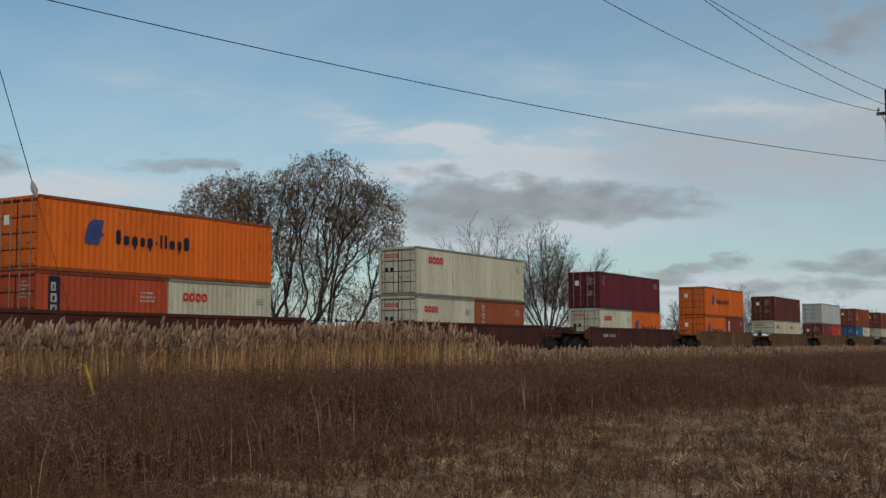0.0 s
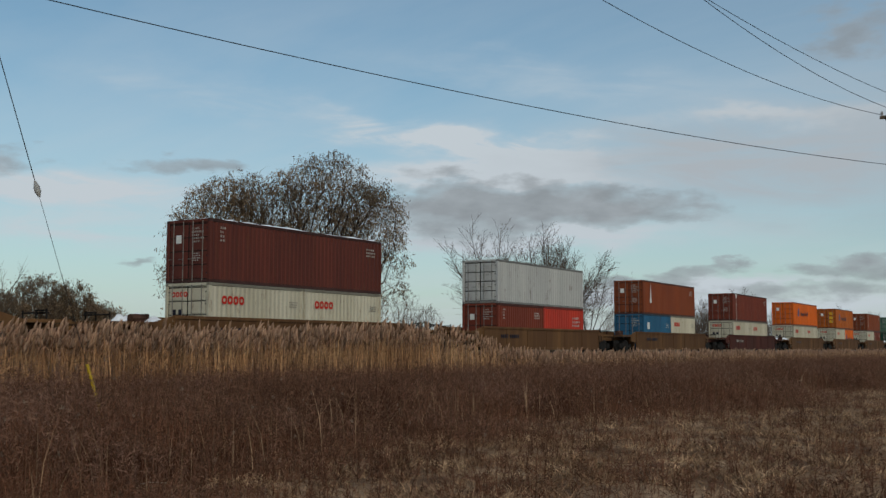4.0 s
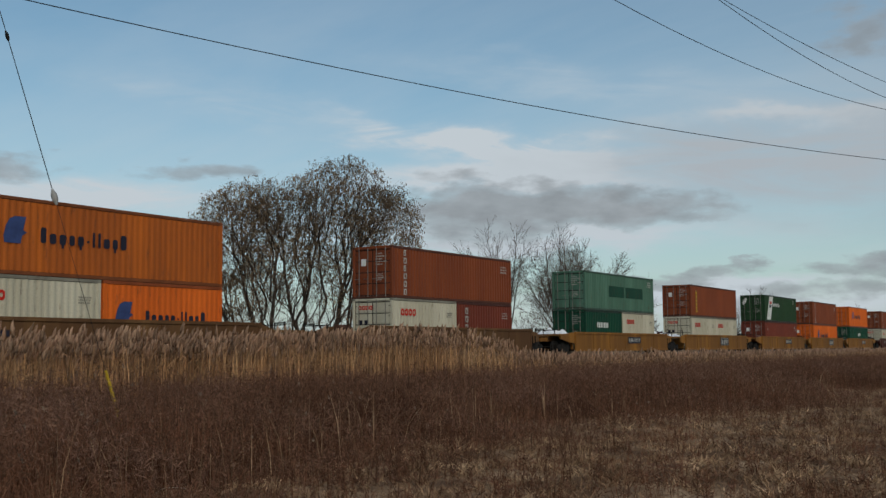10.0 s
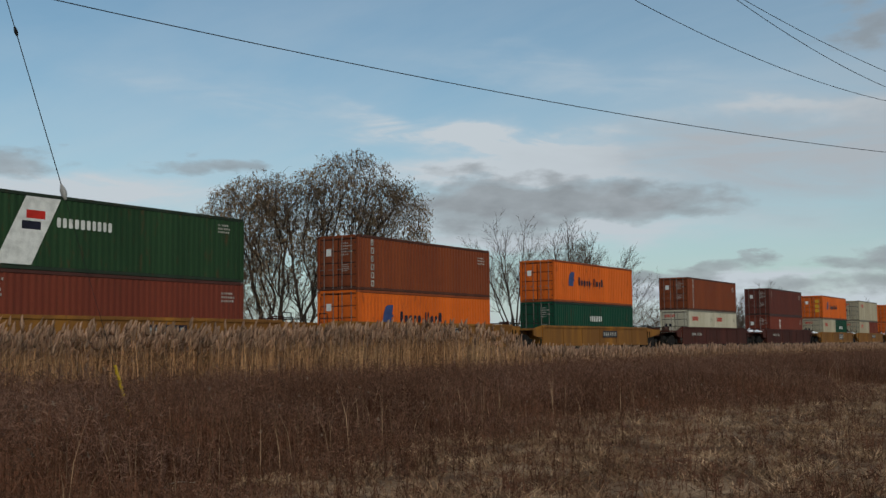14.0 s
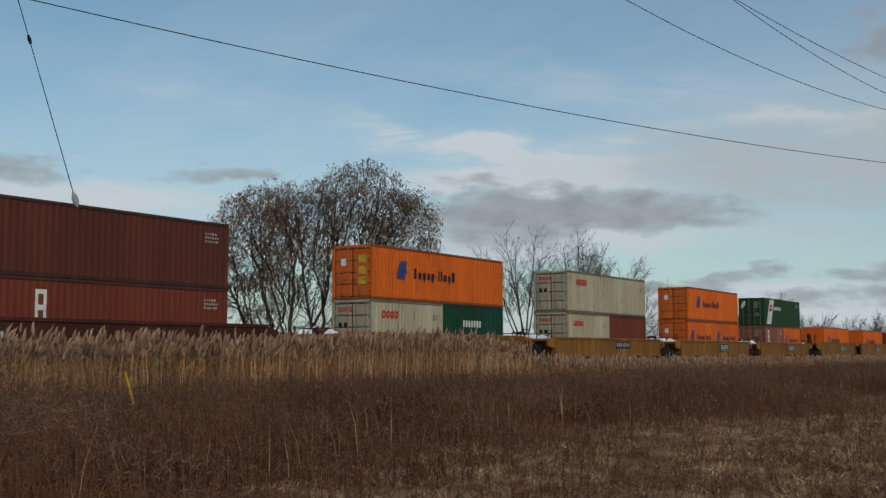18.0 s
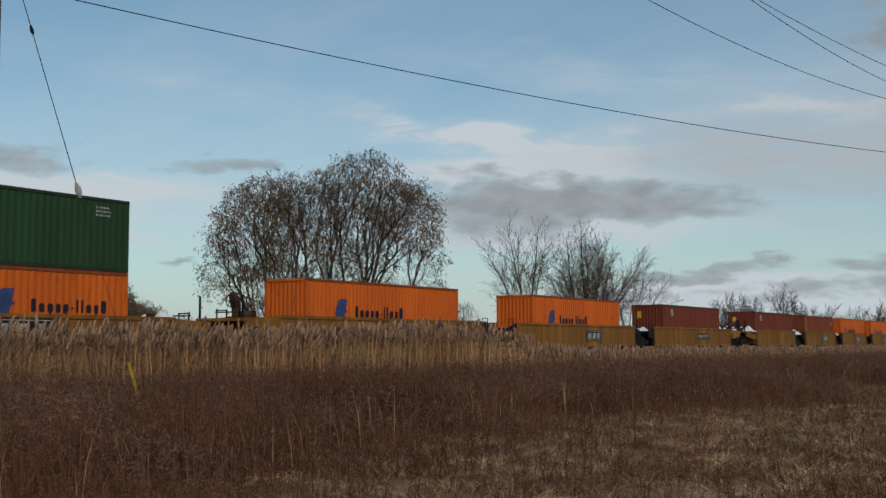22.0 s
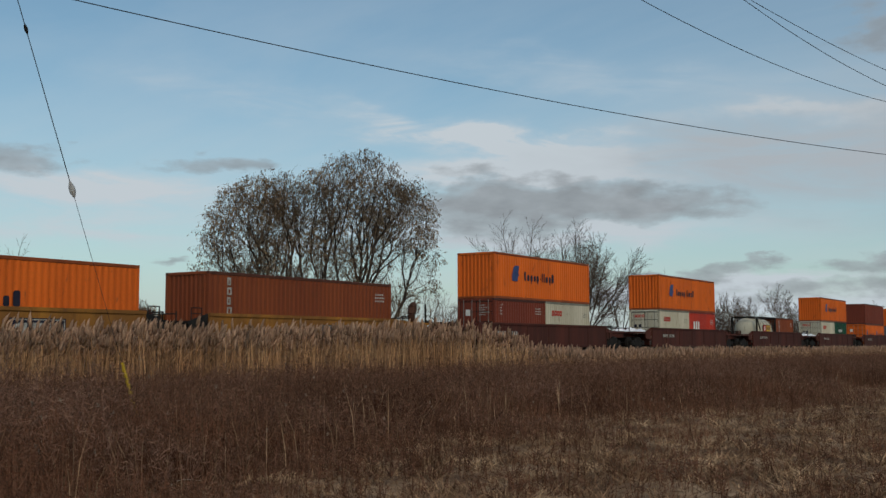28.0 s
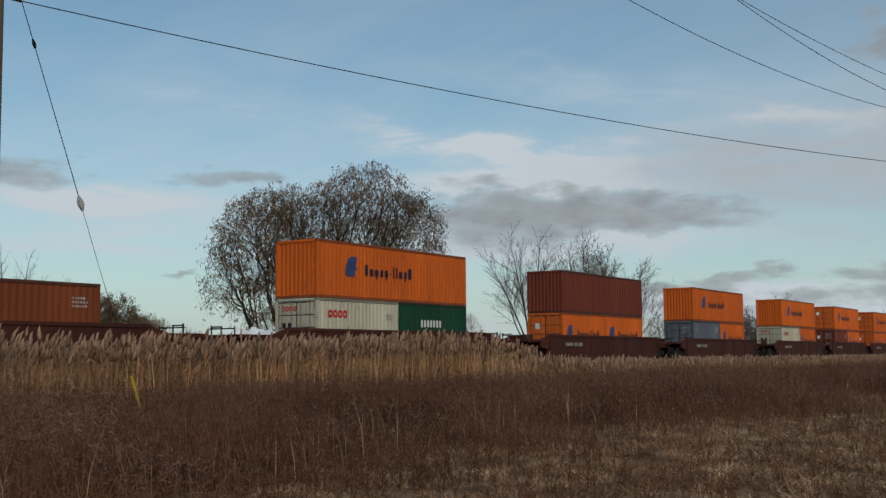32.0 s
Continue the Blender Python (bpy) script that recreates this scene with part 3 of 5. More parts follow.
        put("code_ticks", lambda: [rect(0, 0, 0.05, 0.5), rect(0, 0.7, 0.05, 0.2)], MARK_DULL, hl - 0.5, H * 0.3, 1.0)
        piece("sticker", mark("end_sticker", lambda: [rect(0, 0, 0.34, 0.5)]), MARK_YELLOW, root, pose(-hl - 0.004, W / 2 - 0.4, H * 0.66, 0, 0, -90))
        for o in root.children:
            if o.data == MARKS["square_slash"]:
                o.location.y -= 0.003
    elif look_name == "bluebox":
        put("white_square", lambda: [rect(0, 0, 0.4, 0.4)], MARK_WHITE, -hl + 0.7, H * 0.55, 1.3, "emblem")
        put("code_lines", lambda: small_lines(6, 3, 0.9, 0.08), MARK_DULL, hl - 1.2, H * 0.72, 0.9)


WORDS = {"brick": "brick-red", "russet": "orange-brown", "putty": "dull putty-coloured", "orange": "bright orange", "amber": "dull weathered orange", "cream": "cream", "white": "off-white", "silver": "weathered grey", "brown": "red-brown", "rust": "rust-red",
         "darkbrown": "dark brown", "pinkbrown": "faded brown", "purple": "dark purple", "red": "red", "green": "dark green", "seagreen": "faded sea-green",
         "bluegreen": "deep green", "blue": "blue", "slate": "slate-grey"}
SIGNS = {"emblem_stickers": "blue emblem, yellow stickers", "patches": "dark overpainted patches", "emblem": "blue emblem and dark lettering", "rings": "red lettering", "white_row": "white lettering", "tall_column": "white lettering down one side",
         "short_column": "white lettering down one side", "slant": "slanted white band", "yellowstrip": "yellow warning strip", "sail": "white triangle sign",
         "square_column": "white square and lettering", "corner_square": "a small white square sign", "dark_panel": "dark name panel", "wide_row": "white lettering", "three_blocks": "large white lettering"}


def container(colour, sign, L, H, doors=True):
    """A steel shipping container, its base centre at the origin, its door end towards -x."""
    root = empty("shipping_container")
    # dirty: darkened paint for rails and castings, grime and painted seam shade together
    k, mat, dirty = kit(L, H), PAINT[colour], GRIMY_SHADE[colour]
    hl, hw = L / 2, W / 2
    text = WORDS[colour] + (" forty-foot" if L > 8 else " twenty-foot") + " corrugated steel container"
    if sign in SIGNS:
        text += " with " + SIGNS[sign]
    tagged(root, text, "container", "containers on the train")
    piece("side_wall", k["side"], mat, root, pose(0, -hw + 0.012, 0.13))
    piece("side_wall", k["side"], mat, root, pose(0, hw - 0.012, 0.13, 0, 0, 180))
    piece("end_wall", k["end"], mat, root, pose(hl - 0.03, 0, 0.13, 0, 0, 90))
    piece("roof", k["roof"], mat, root)
    piece("floor", k["floor"], DARK, root)
    for sx in (-1, 1):
        for sy in (-1, 1):
            piece("corner_post", k["post"], mat, root, pose(sx * (hl - 0.076), sy * (hw - 0.076), 0))
            for z in (0.059, H - 0.059):
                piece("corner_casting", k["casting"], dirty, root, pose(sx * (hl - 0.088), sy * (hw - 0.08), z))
        for z in (0.065, H - 0.065):
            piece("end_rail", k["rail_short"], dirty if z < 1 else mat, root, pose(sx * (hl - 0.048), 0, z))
    for sy in (-1, 1):
        for z in (0.062, H - 0.062):
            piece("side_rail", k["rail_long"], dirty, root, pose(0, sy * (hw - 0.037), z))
    if doors:
        for sy in (-1, 1):
            d = piece("door", k["door"], mat, root, pose(-hl + 0.06, sy * (hw - 0.16) / 2 + sy * 0.005, 0.13))
            for y in (-0.27, 0.27):
                piece("locking_bar", k["bar"], GALVANISED, d, pose(0, y, 0))
            piece("gasket", k["gasket"], DARK, d)
            for z in (0.25, 0.95, 1.6, H - 0.5):
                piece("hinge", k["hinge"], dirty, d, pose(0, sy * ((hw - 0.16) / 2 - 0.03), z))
            if sy > 0 and colour in ("orange", "amber", "darkbrown", "brown", "purple", "rust", "red"):
                piece("data_plate", mark("plate", lambda: [rect(0, 0, 0.3, 0.34)]), MARK_WHITE, d, pose(-0.03, 0.16, 1.5, 0, 0, -90))
        if colour not in ("orange", "amber", "cream", "putty"):
            piece("lettering", mark("door_codes", lambda: small_lines(17, 5, 0.62, 0.07)), MARK_DULL, root, pose(-hl + 0.03, -0.2, H * 0.84, 0, 0, -90))
            piece("lettering", mark("door_codes_low", lambda: small_lines(19, 4, 0.5, 0.05)), MARK_DULL, root, pose(-hl + 0.03, -0.25, H * 0.45, 0, 0, -90))
        if sign == "emblem_stickers":
            for z in (0.7, 1.2, 1.75):
                piece("sticker", mark("door_sticker", lambda: [rect(0, 0, 0.5, 0.36)]), MARK_YELLOW, root, pose(-hl + 0.03, -0.35, z, 0, 0, -90))
        if sign == "slant":
            piece("emblem", mark("door_sail", lambda: [[(0, 0), (0.3, 0.25), (0.42, 0.6), (0.34, 0.72), (0.1, 0.6), (-0.02, 0.3)]]), MARK_WHITE, root, pose(-hl + 0.03, hw - 0.25, H * 0.62, 0, 0, -90))
        if sign == "rings":
            for y in (0.25, 0.62):
                piece("placard", mark("door_placard", lambda: [rect(0, 0, 0.24, 0.22)]), MARK_BLACK, root, pose(-hl + 0.03, y + 0.24, H * 0.5, 0, 0, -90))
            piece("lettering", mark("ring_name_small", lambda: ring_row(0.22, 4)), MARK_RED, root, pose(-hl + 0.03, hw - 0.35, H * 0.78, 0, 0, -90))
    else:
        piece("end_wall", k["end"], mat, root, pose(-hl + 0.03, 0, 0.13, 0, 0, -90))
    side_marks(root, sign, L, H, hl)
    return root


# ---- well cars ----
def well_kit(well, top):
    """Shared meshes of a well car's middle, with this well length and this height of its sills."""
    key = ("car", well, top)
    if key in KIT:
        return KIT[key]
    k = {}
    h = well / 2
    bm = bmesh.new()                                   # side sill, outer face at y = 0
    box(bm, -h, h, 0.0, 0.06, 1.69, top - 0.13)
    k["sill"] = finish(bm, "side_sill")
    k["top_chord"] = box_mesh("top_chord", (-h, h, -0.05, 0.10, top - 0.14, top), bevel=0.012)
    k["bottom_chord"] = box_mesh("bottom_chord", (-h, h, -0.04, 0.09, 1.55, 1.70), bevel=0.012)
    k["rib"] = box_mesh("rib", (-0.06, 0.06, -0.025, 0.0, 1.70, top - 0.14), bevel=0.01)
    k["floor"] = box_mesh("well_floor", (-h, h, -1.25, 1.25, 1.60, 1.70), *[(x - 0.15, x + 0.15, -1.3, 1.3, 1.56, 1.66) for x in np.linspace(-h + 0.4, h - 0.4, 5)])
    KIT[key] = k
    return k


def end_kit(e, coupled, high, top):
    """Shared meshes of a car's end, from the well outwards towards +x; e: its length; coupled: a true end with couplers
    and a hand brake, not a joint over a shared bogie; high: its deck lies level with the sills."""
    key = ("end", e, coupled, high, top)
    if key in KIT:
        return KIT[key]
    k = {}
    deck = top - 0.14 if high else 2.62
    out = max(e - 0.9, 0.6) if coupled else min(1.1, e)
    bm = bmesh.new()
    box(bm, 0.0, out, -1.36, 1.36, deck - 0.12, deck)
    box(bm, 0.0, e, -0.42, 0.42, 2.20, 2.48)
    for y in (-1.3, 1.3):
        v = box(bm, 0.0, out * 0.95 if coupled and high else min(1.0, e * 0.8), y - 0.05, y + 0.05, 2.0, top - 0.04)
        for q in v:
            if q.co.x > 0.1:
                q.co.z = (2.35 if high else 2.2) if q.co.z < 2.1 else (deck - 0.04 if high else 2.60)
    box(bm, 0.0, 0.12, -1.25, 1.25, 1.70, deck - 0.13)
    k["platform"] = finish(bm, "end_platform")
    k["coupler"] = box_mesh("coupler", (e - 0.75, e + 0.02, -0.12, 0.12, 2.10, 2.32), (e - 0.12, e + 0.02, -0.2, 0.2, 2.02, 2.36), bevel=0.02)
    k["grab"] = rod_mesh("handrail", ((0.0, 0, 2.62), (0.0, 0, 3.12), 0.022), ((0.55, 0, 2.62), (0.55, 0, 3.12), 0.022), ((0, 0, 3.12), (0.55, 0, 3.12), 0.022), ((0, 0, 2.9), (0.55, 0, 2.9), 0.018), n=5)
    bm = bmesh.new()                                   # spoked wheel, its hub at the origin, facing +x
    ring = [Vector((0.0, 0.25 * math.cos(math.pi * a / 8), 0.25 * math.sin(math.pi * a / 8))) for a in range(16)]
    for a in range(16):
        rod(bm, ring[a], ring[(a + 1) % 16], 0.022, 5)
    for a in range(0, 16, 4):
        rod(bm, (0, 0, 0), ring[a], 0.014, 4)
    rod(bm, (-0.14, 0, 0), (0.05, 0, 0), 0.05, 8)
    k["brake"] = finish(bm, "brake_wheel")
    bm = bmesh.new()                                   # the bent housing that carries it
    rod(bm, (-0.05, 0, 0.0), (-0.10, 0, 0.45), 0.15, 8, 0.20)
    rod(bm, (-0.10, 0, 0.45), (0.02, 0, 0.80), 0.20, 8, 0.24)
    rod(bm, (0.02, 0, 0.80), (0.14, 0, 1.02), 0.22, 8, 0.13)
    box(bm, -0.32, 0.22, -0.3, 0.3, -0.02, 0.05)
    k["stand"] = finish(bm, "brake_stand")
    k["post"] = box_mesh("stanchion", (-0.035, 0.035, -0.035, 0.035, 0.0, 0.95))
    k["end_frame"] = rod_mesh("end_frame", ((0, -0.9, 2.6), (0, -0.9, 3.05), 0.035), ((0, -0.35, 2.6), (0, -0.35, 3.0), 0.03), ((0, -0.95, 2.98), (0, -0.3, 2.98), 0.03),
                              ((0.1, -0.9, 2.9), (0.1, 0.5, 2.9), 0.03), ((0.1, 0.5, 2.6), (0.1, 0.5, 3.0), 0.03), n=5)
    k["lever"] = rod_mesh("uncoupling_lever", ((e * 0.85, -1.25, 2.45), (e * 0.85, 0.1, 2.45), 0.022), ((e * 0.85, -1.25, 2.45), (e * 0.85 - 0.2, -1.25, 2.1), 0.022), n=5)
    k["hose"] = rod_mesh("air_hose", ((e - 0.3, 0.3, 2.3), (e - 0.05, 0.32, 1.85), 0.03), ((e - 0.05, 0.32, 1.85), (e + 0.02, 0.3, 1.8), 0.03), n=5)
    k["step"] = box_mesh("step", (0.1, 0.5, -1.42, -1.30, 2.05, 2.09), (0.1, 0.14, -1.42, -1.38, 2.05, 2.5), (0.46, 0.5, -1.42, -1.38, 2.05, 2.5))
    bm = bmesh.new()
    rod(bm, (-0.35, 0, 2.78), (0.35, 0, 2.78), 0.16, 8)
    box(bm, -0.3, 0.3, -0.2, 0.2, 2.6, 2.7)
    box(bm, -0.5, -0.38, -0.14, 0.14, 2.62, 2.95)
    k["reservoir"] = finish(bm, "air_reservoir")
    k["deck"], k["out"] = deck, out
    KIT[key] = k
    return k


def bogie_kit():
    if "bogie" in KIT:
        return KIT["bogie"]
    k = {}
    bm = bmesh.new()
    box(bm, -1.15, 1.15, -0.07, 0.07, 1.72, 1.92)
    box(bm, -0.55, 0.55, -0.08, 0.08, 1.55, 2.14)
    for x in (-0.89, 0.89):
        box(bm, x - 0.2, x + 0.2, -0.1, 0.1, 1.66, 2.0)
    k["frame"] = finish(bm, "side_frame")
    k["bolster"] = box_mesh("bolster", (-0.2, 0.2, -1.1, 1.1, 1.9, 2.26), bevel=0.03)
    bm = bmesh.new()
    for y in (-0.78, 0.78):
        rod(bm, (0, y - 0.065, 0), (0, y + 0.065, 0), 0.42, 18)
        rod(bm, (0, y - math.copysign(0.09, y) - 0.02, 0), (0, y - math.copysign(0.09, y) + 0.02, 0), 0.45, 18)
    rod(bm, (0, -1.0, 0), (0, 1.0, 0), 0.08, 8)
    k["wheelset"] = finish(bm, "wheelset")
    KIT["bogie"] = k
    return k


def snow_heap(seed):
    """A low uneven heap of old snow on a platform."""
    rnd = random.Random(seed)
    bm = bmesh.new()
    humps = [(rnd.uniform(0.2, 0.8), rnd.uniform(-0.9, 0.9), rnd.uniform(0.16, 0.36), rnd.uniform(0.18, 0.46)) for _ in range(7)]
    n, m = 10, 18

    def top(u, v):
        """Height over the platform at u along the car and v across it."""
        h = max(a * math.exp(-((u - p) ** 2 + (v - q) ** 2) / r ** 2) for p, q, r, a in humps)
        return 2.60 + h + 0.03 * rnd.random()

    g = [[bm.verts.new((0.05 + i / n, -1.2 + 2.4 * j / m, 2.60 if i in (0, n) or j in (0, m) else top(0.05 + i / n, -1.2 + 2.4 * j / m))) for j in range(m + 1)] for i in range(n + 1)]
    for i in range(n):
        for j in range(m):
            bm.faces.new((g[i][j], g[i + 1][j], g[i + 1][j + 1], g[i][j + 1]))
    for f in bm.faces:
        f.smooth = True
    return finish(bm, "snow")


HAND_BRAKES = {(22, 180), (24, 0), (25, 180), (29, 0)}    # car and end that carry a tall brake stand
CAR_WORD = {"maroon": "dark maroon", "yellow": "yellow", "tan": "dirty tan"}


def well_car(colour, well, ends, trucks, snow=0, tag_marks=True, gear=0, top=3.1):
    """A container well car; ends: length of its leading and trailing end, and whether they are coupled; trucks: where its bogies stand, along x from its middle."""
    root = empty("well_car")
    tagged(root, "%s steel well car%s" % (CAR_WORD[colour], " with old snow on its end platform" if snow else " with low side sills"), "rail car", "cars of the train")
    k, mat = well_kit(well, top), PAINT[colour]
    for sy, turn in ((-1, 0), (1, 180)):
        s = piece("side_sill", k["sill"], mat, root, pose(0, sy * 1.42, 0, 0, 0, turn))
        piece("top_chord", k["top_chord"], mat, s)
        piece("bottom_chord", k["bottom_chord"], mat, s)
        n = int(well / 2.6)
        for i in range(n + 1):
            piece("rib", k["rib"], mat, s, pose(-well / 2 + 0.1 + (well - 0.2) * i / n, 0, 0))
    piece("well_floor", k["floor"], DARK, root)
    for turn, (length, coupled) in ((180, ends[0]), (0, ends[1])):
        high = coupled and colour == "yellow"
        q = end_kit(round(length, 1), coupled, high, top)
        lift = q["deck"] - 2.62
        e = piece("end_platform", q["platform"], DARK if gear >= 22 and colour == "yellow" and not coupled else mat, root, pose(0, 0, 0, 0, 0, turn) @ pose(well / 2, 0, 0))
        piece("coupler", q["coupler"], DARK, e)
        piece("uncoupling_lever", q["lever"], DARK, e)
        piece("air_hose", q["hose"], DARK, e)
        for sy in (1, -1):
            piece("step", q["step"], DARK, e, pose(0, 0 if sy > 0 else 2.72, 0))
        if coupled:
            manned = (gear, turn) in HAND_BRAKES
            for y in (-1.2, 1.2) if manned else ():
                piece("stanchion", q["post"], DARK, e, pose(q["out"] - 0.08, y, q["deck"] - 0.02))
            piece("end_frame", q["end_frame"], DARK, e, pose(q["out"] - 0.45, 0.3, lift - 0.03))
            if (turn == 180) == (gear % 2 == 0) or manned:
                piece("air_reservoir", q["reservoir"], RUSTED, e, pose(min(0.9, q["out"] * 0.4), 0.35, lift))
            if manned:
                b = piece("brake_stand", q["stand"], RUSTED, e, pose(q["out"] - 0.3, 0.55 if turn else -0.55, q["deck"] - 0.02))
                piece("brake_wheel", q["brake"], STEEL, b, pose(0.24, 0, 0.72))
        else:
            piece("end_frame", q["end_frame"], STEEL if turn else PAINT["maroon"], e, pose(min(0.85, length - 0.2), 0.1 if turn else 0.2, 0))
            piece("handrail", q["grab"], DARK, e, pose(0.25, 1.25 if turn else -1.25, 0))
        if snow and (turn == 180 or snow > 1):
            piece("snow", mark_snow(snow), SNOW, e, pose(0, 0, 2.62 + lift) @ Matrix.Scale(1.35 if snow == 3 else 1.0, 4) @ pose(0, 0, -2.62))
    bk = bogie_kit()
    for x in trucks:
        b = piece("bogie", bk["bolster"], DARK, root, pose(x, 0, 0))
        for y in (-1.02, 1.02):
            piece("side_frame", bk["frame"], DARK, b, pose(0, y, 0))
        for dx in (-0.89, 0.89):
            piece("wheelset", bk["wheelset"], STEEL, b, pose(dx, 0, RAIL_Z + 0.42))
    if tag_marks:
        y = -1.42 - 0.056
        if colour == "yellow" and gear in (11, 13, 15, 19, 24):
            piece("number_panel", mark("number_panel", lambda: [rect(0, 0, 2.3, 0.44)]), MARK_BLACK, root, pose(0.4, y, 2.08))
            piece("lettering", mark("number_blocks", lambda: [rect(0.12 + 0.3 * i, 0.1, 0.19, 0.24) for i in range(3)] + [rect(1.14 + 0.27 * i, 0.1, 0.17, 0.24) for i in range(4)]), MARK_DULL, root, pose(0.4, y - 0.004, 2.08))
        elif colour == "yellow" and gear != 25:
            piece("sign_panel", mark("car_panel", lambda: [rect(0, 0, 2.2, 0.66)]), MARK_BLACK, root, pose(0.5, y, 1.92))
            piece("lettering", mark("car_name", lambda: [rect(0.18 + i * 0.64, 0.14, 0.44, 0.36, 0.08) for i in range(3)] + [rect(0.04, 0.04, 2.12, 0.03), rect(0.04, 0.59, 2.12, 0.03), rect(0.04, 0.07, 0.03, 0.52), rect(2.13, 0.07, 0.03, 0.52)]), MARK_DULL, root, pose(0.5, y - 0.004, 1.92))
        if colour != "yellow":
            piece("lettering", mark("car_code", lambda: [rect(i * 0.34, 0, 0.2, 0.3) for i in range(4)] + [rect(1.6 + i * 0.34, 0, 0.2, 0.3) for i in range(5)]),
                  MARK_BLACK if colour == "tan" else MARK_DULL, root, pose(-well / 2 + 2.0, y, 2.25) @ Matrix.Scale(0.7, 4))
    return root


def mark_snow(seed):
    if ("snow", seed) not in KIT:
        KIT["snow", seed] = snow_heap(seed)
    return KIT["snow", seed]


def tank_container():
    """A tank in a twenty-foot frame."""
    root = tagged(empty("tank_container"), "cream-white tank container in a dark steel frame", "container", "containers on the train")
    L, H = 6.058, 2.59
    hl, hw = L / 2, W / 2
    k = kit(L, H)
    for sx in (-1, 1):
        for sy in (-1, 1):
            piece("corner_post", k["post"], DARK, root, pose(sx * (hl - 0.076), sy * (hw - 0.076), 0))
        for z in (0.065, H - 0.065):
            piece("end_rail", k["rail_short"], DARK, root, pose(sx * (hl - 0.048), 0, z))
    for sy in (-1, 1):
        for z in (0.062, H - 0.062):
            piece("side_rail", k["rail_long"], DARK, root, pose(0, sy * (hw - 0.037), z))
        for sx in (-1, 1):
            piece("brace", rod_mesh("brace", ((sx * (hl - 0.1), 0, H - 0.1), (sx * (hl - 1.1), 0, 1.35), 0.045), n=5), DARK, root, pose(0, sy * (hw - 0.05), 0))
    bm = bmesh.new()
    n, prof = 28, [(-2.9, 0.02), (-2.86, 0.55), (-2.72, 0.92), (-2.5, 1.12), (2.2, 1.12), (2.5, 0.95), (2.72, 0.55), (2.8, 0.02)]
    rings = [[bm.verts.new((x, r * math.cos(2 * math.pi * i / n), 1.32 + r * math.sin(2 * math.pi * i / n))) for i in range(n)] for x, r in prof]
    for a, b in zip(rings, rings[1:]):
        for i in range(n):
            f = bm.faces.new((a[i], a[(i + 1) % n], b[(i + 1) % n], b[i]))
            f.smooth = True
    piece("tank", finish(bm, "tank"), PAINT["cream"], root)
    bm = bmesh.new()
    for x in (-2.0, -1.0, 0.0, 1.0, 2.0):
        rod(bm, (x - 0.025, 0, 1.32), (x + 0.025, 0, 1.32), 1.132, 28)
    piece("band", finish(bm, "band"), STEEL, root)
    piece("walkway", box_mesh("walkway", (-2.4, 2.4, -0.3, 0.3, 2.45, 2.5)), STEEL, root)
    piece("sign_panel", mark("tank_panel", lambda: [rect(0, 0, 1.3, 0.55)]), MARK_YELLOW, root, pose(-0.15, -1.2, 1.25))
    piece("emblem", mark("tank_red", lambda: [rect(0, 0, 0.8, 0.55)]), MARK_RED, root, pose(-1.05, -1.2, 1.25))
    piece("panel_frame", box_mesh("panel_frame", (-1.12, 1.2, -1.19, -1.15, 1.20, 1.85)), STEEL, root)
    piece("lettering", mark("tank_swirl", lambda: [rect(0.2, 0.08, 0.4, 0.12), rect(0.2, 0.34, 0.4, 0.12), rect(0.2, 0.2, 0.14, 0.14), rect(0.46, 0.2, 0.14, 0.14)]), MARK_WHITE, root, pose(-1.05, -1.204, 1.25))
    piece("lettering", mark("tank_bars", lambda: [rect(0.12 + 0.22 * i, 0.12, 0.13, 0.3) for i in range(5)]), MARK_BLACK, root, pose(-0.15, -1.204, 1.25))
    return root


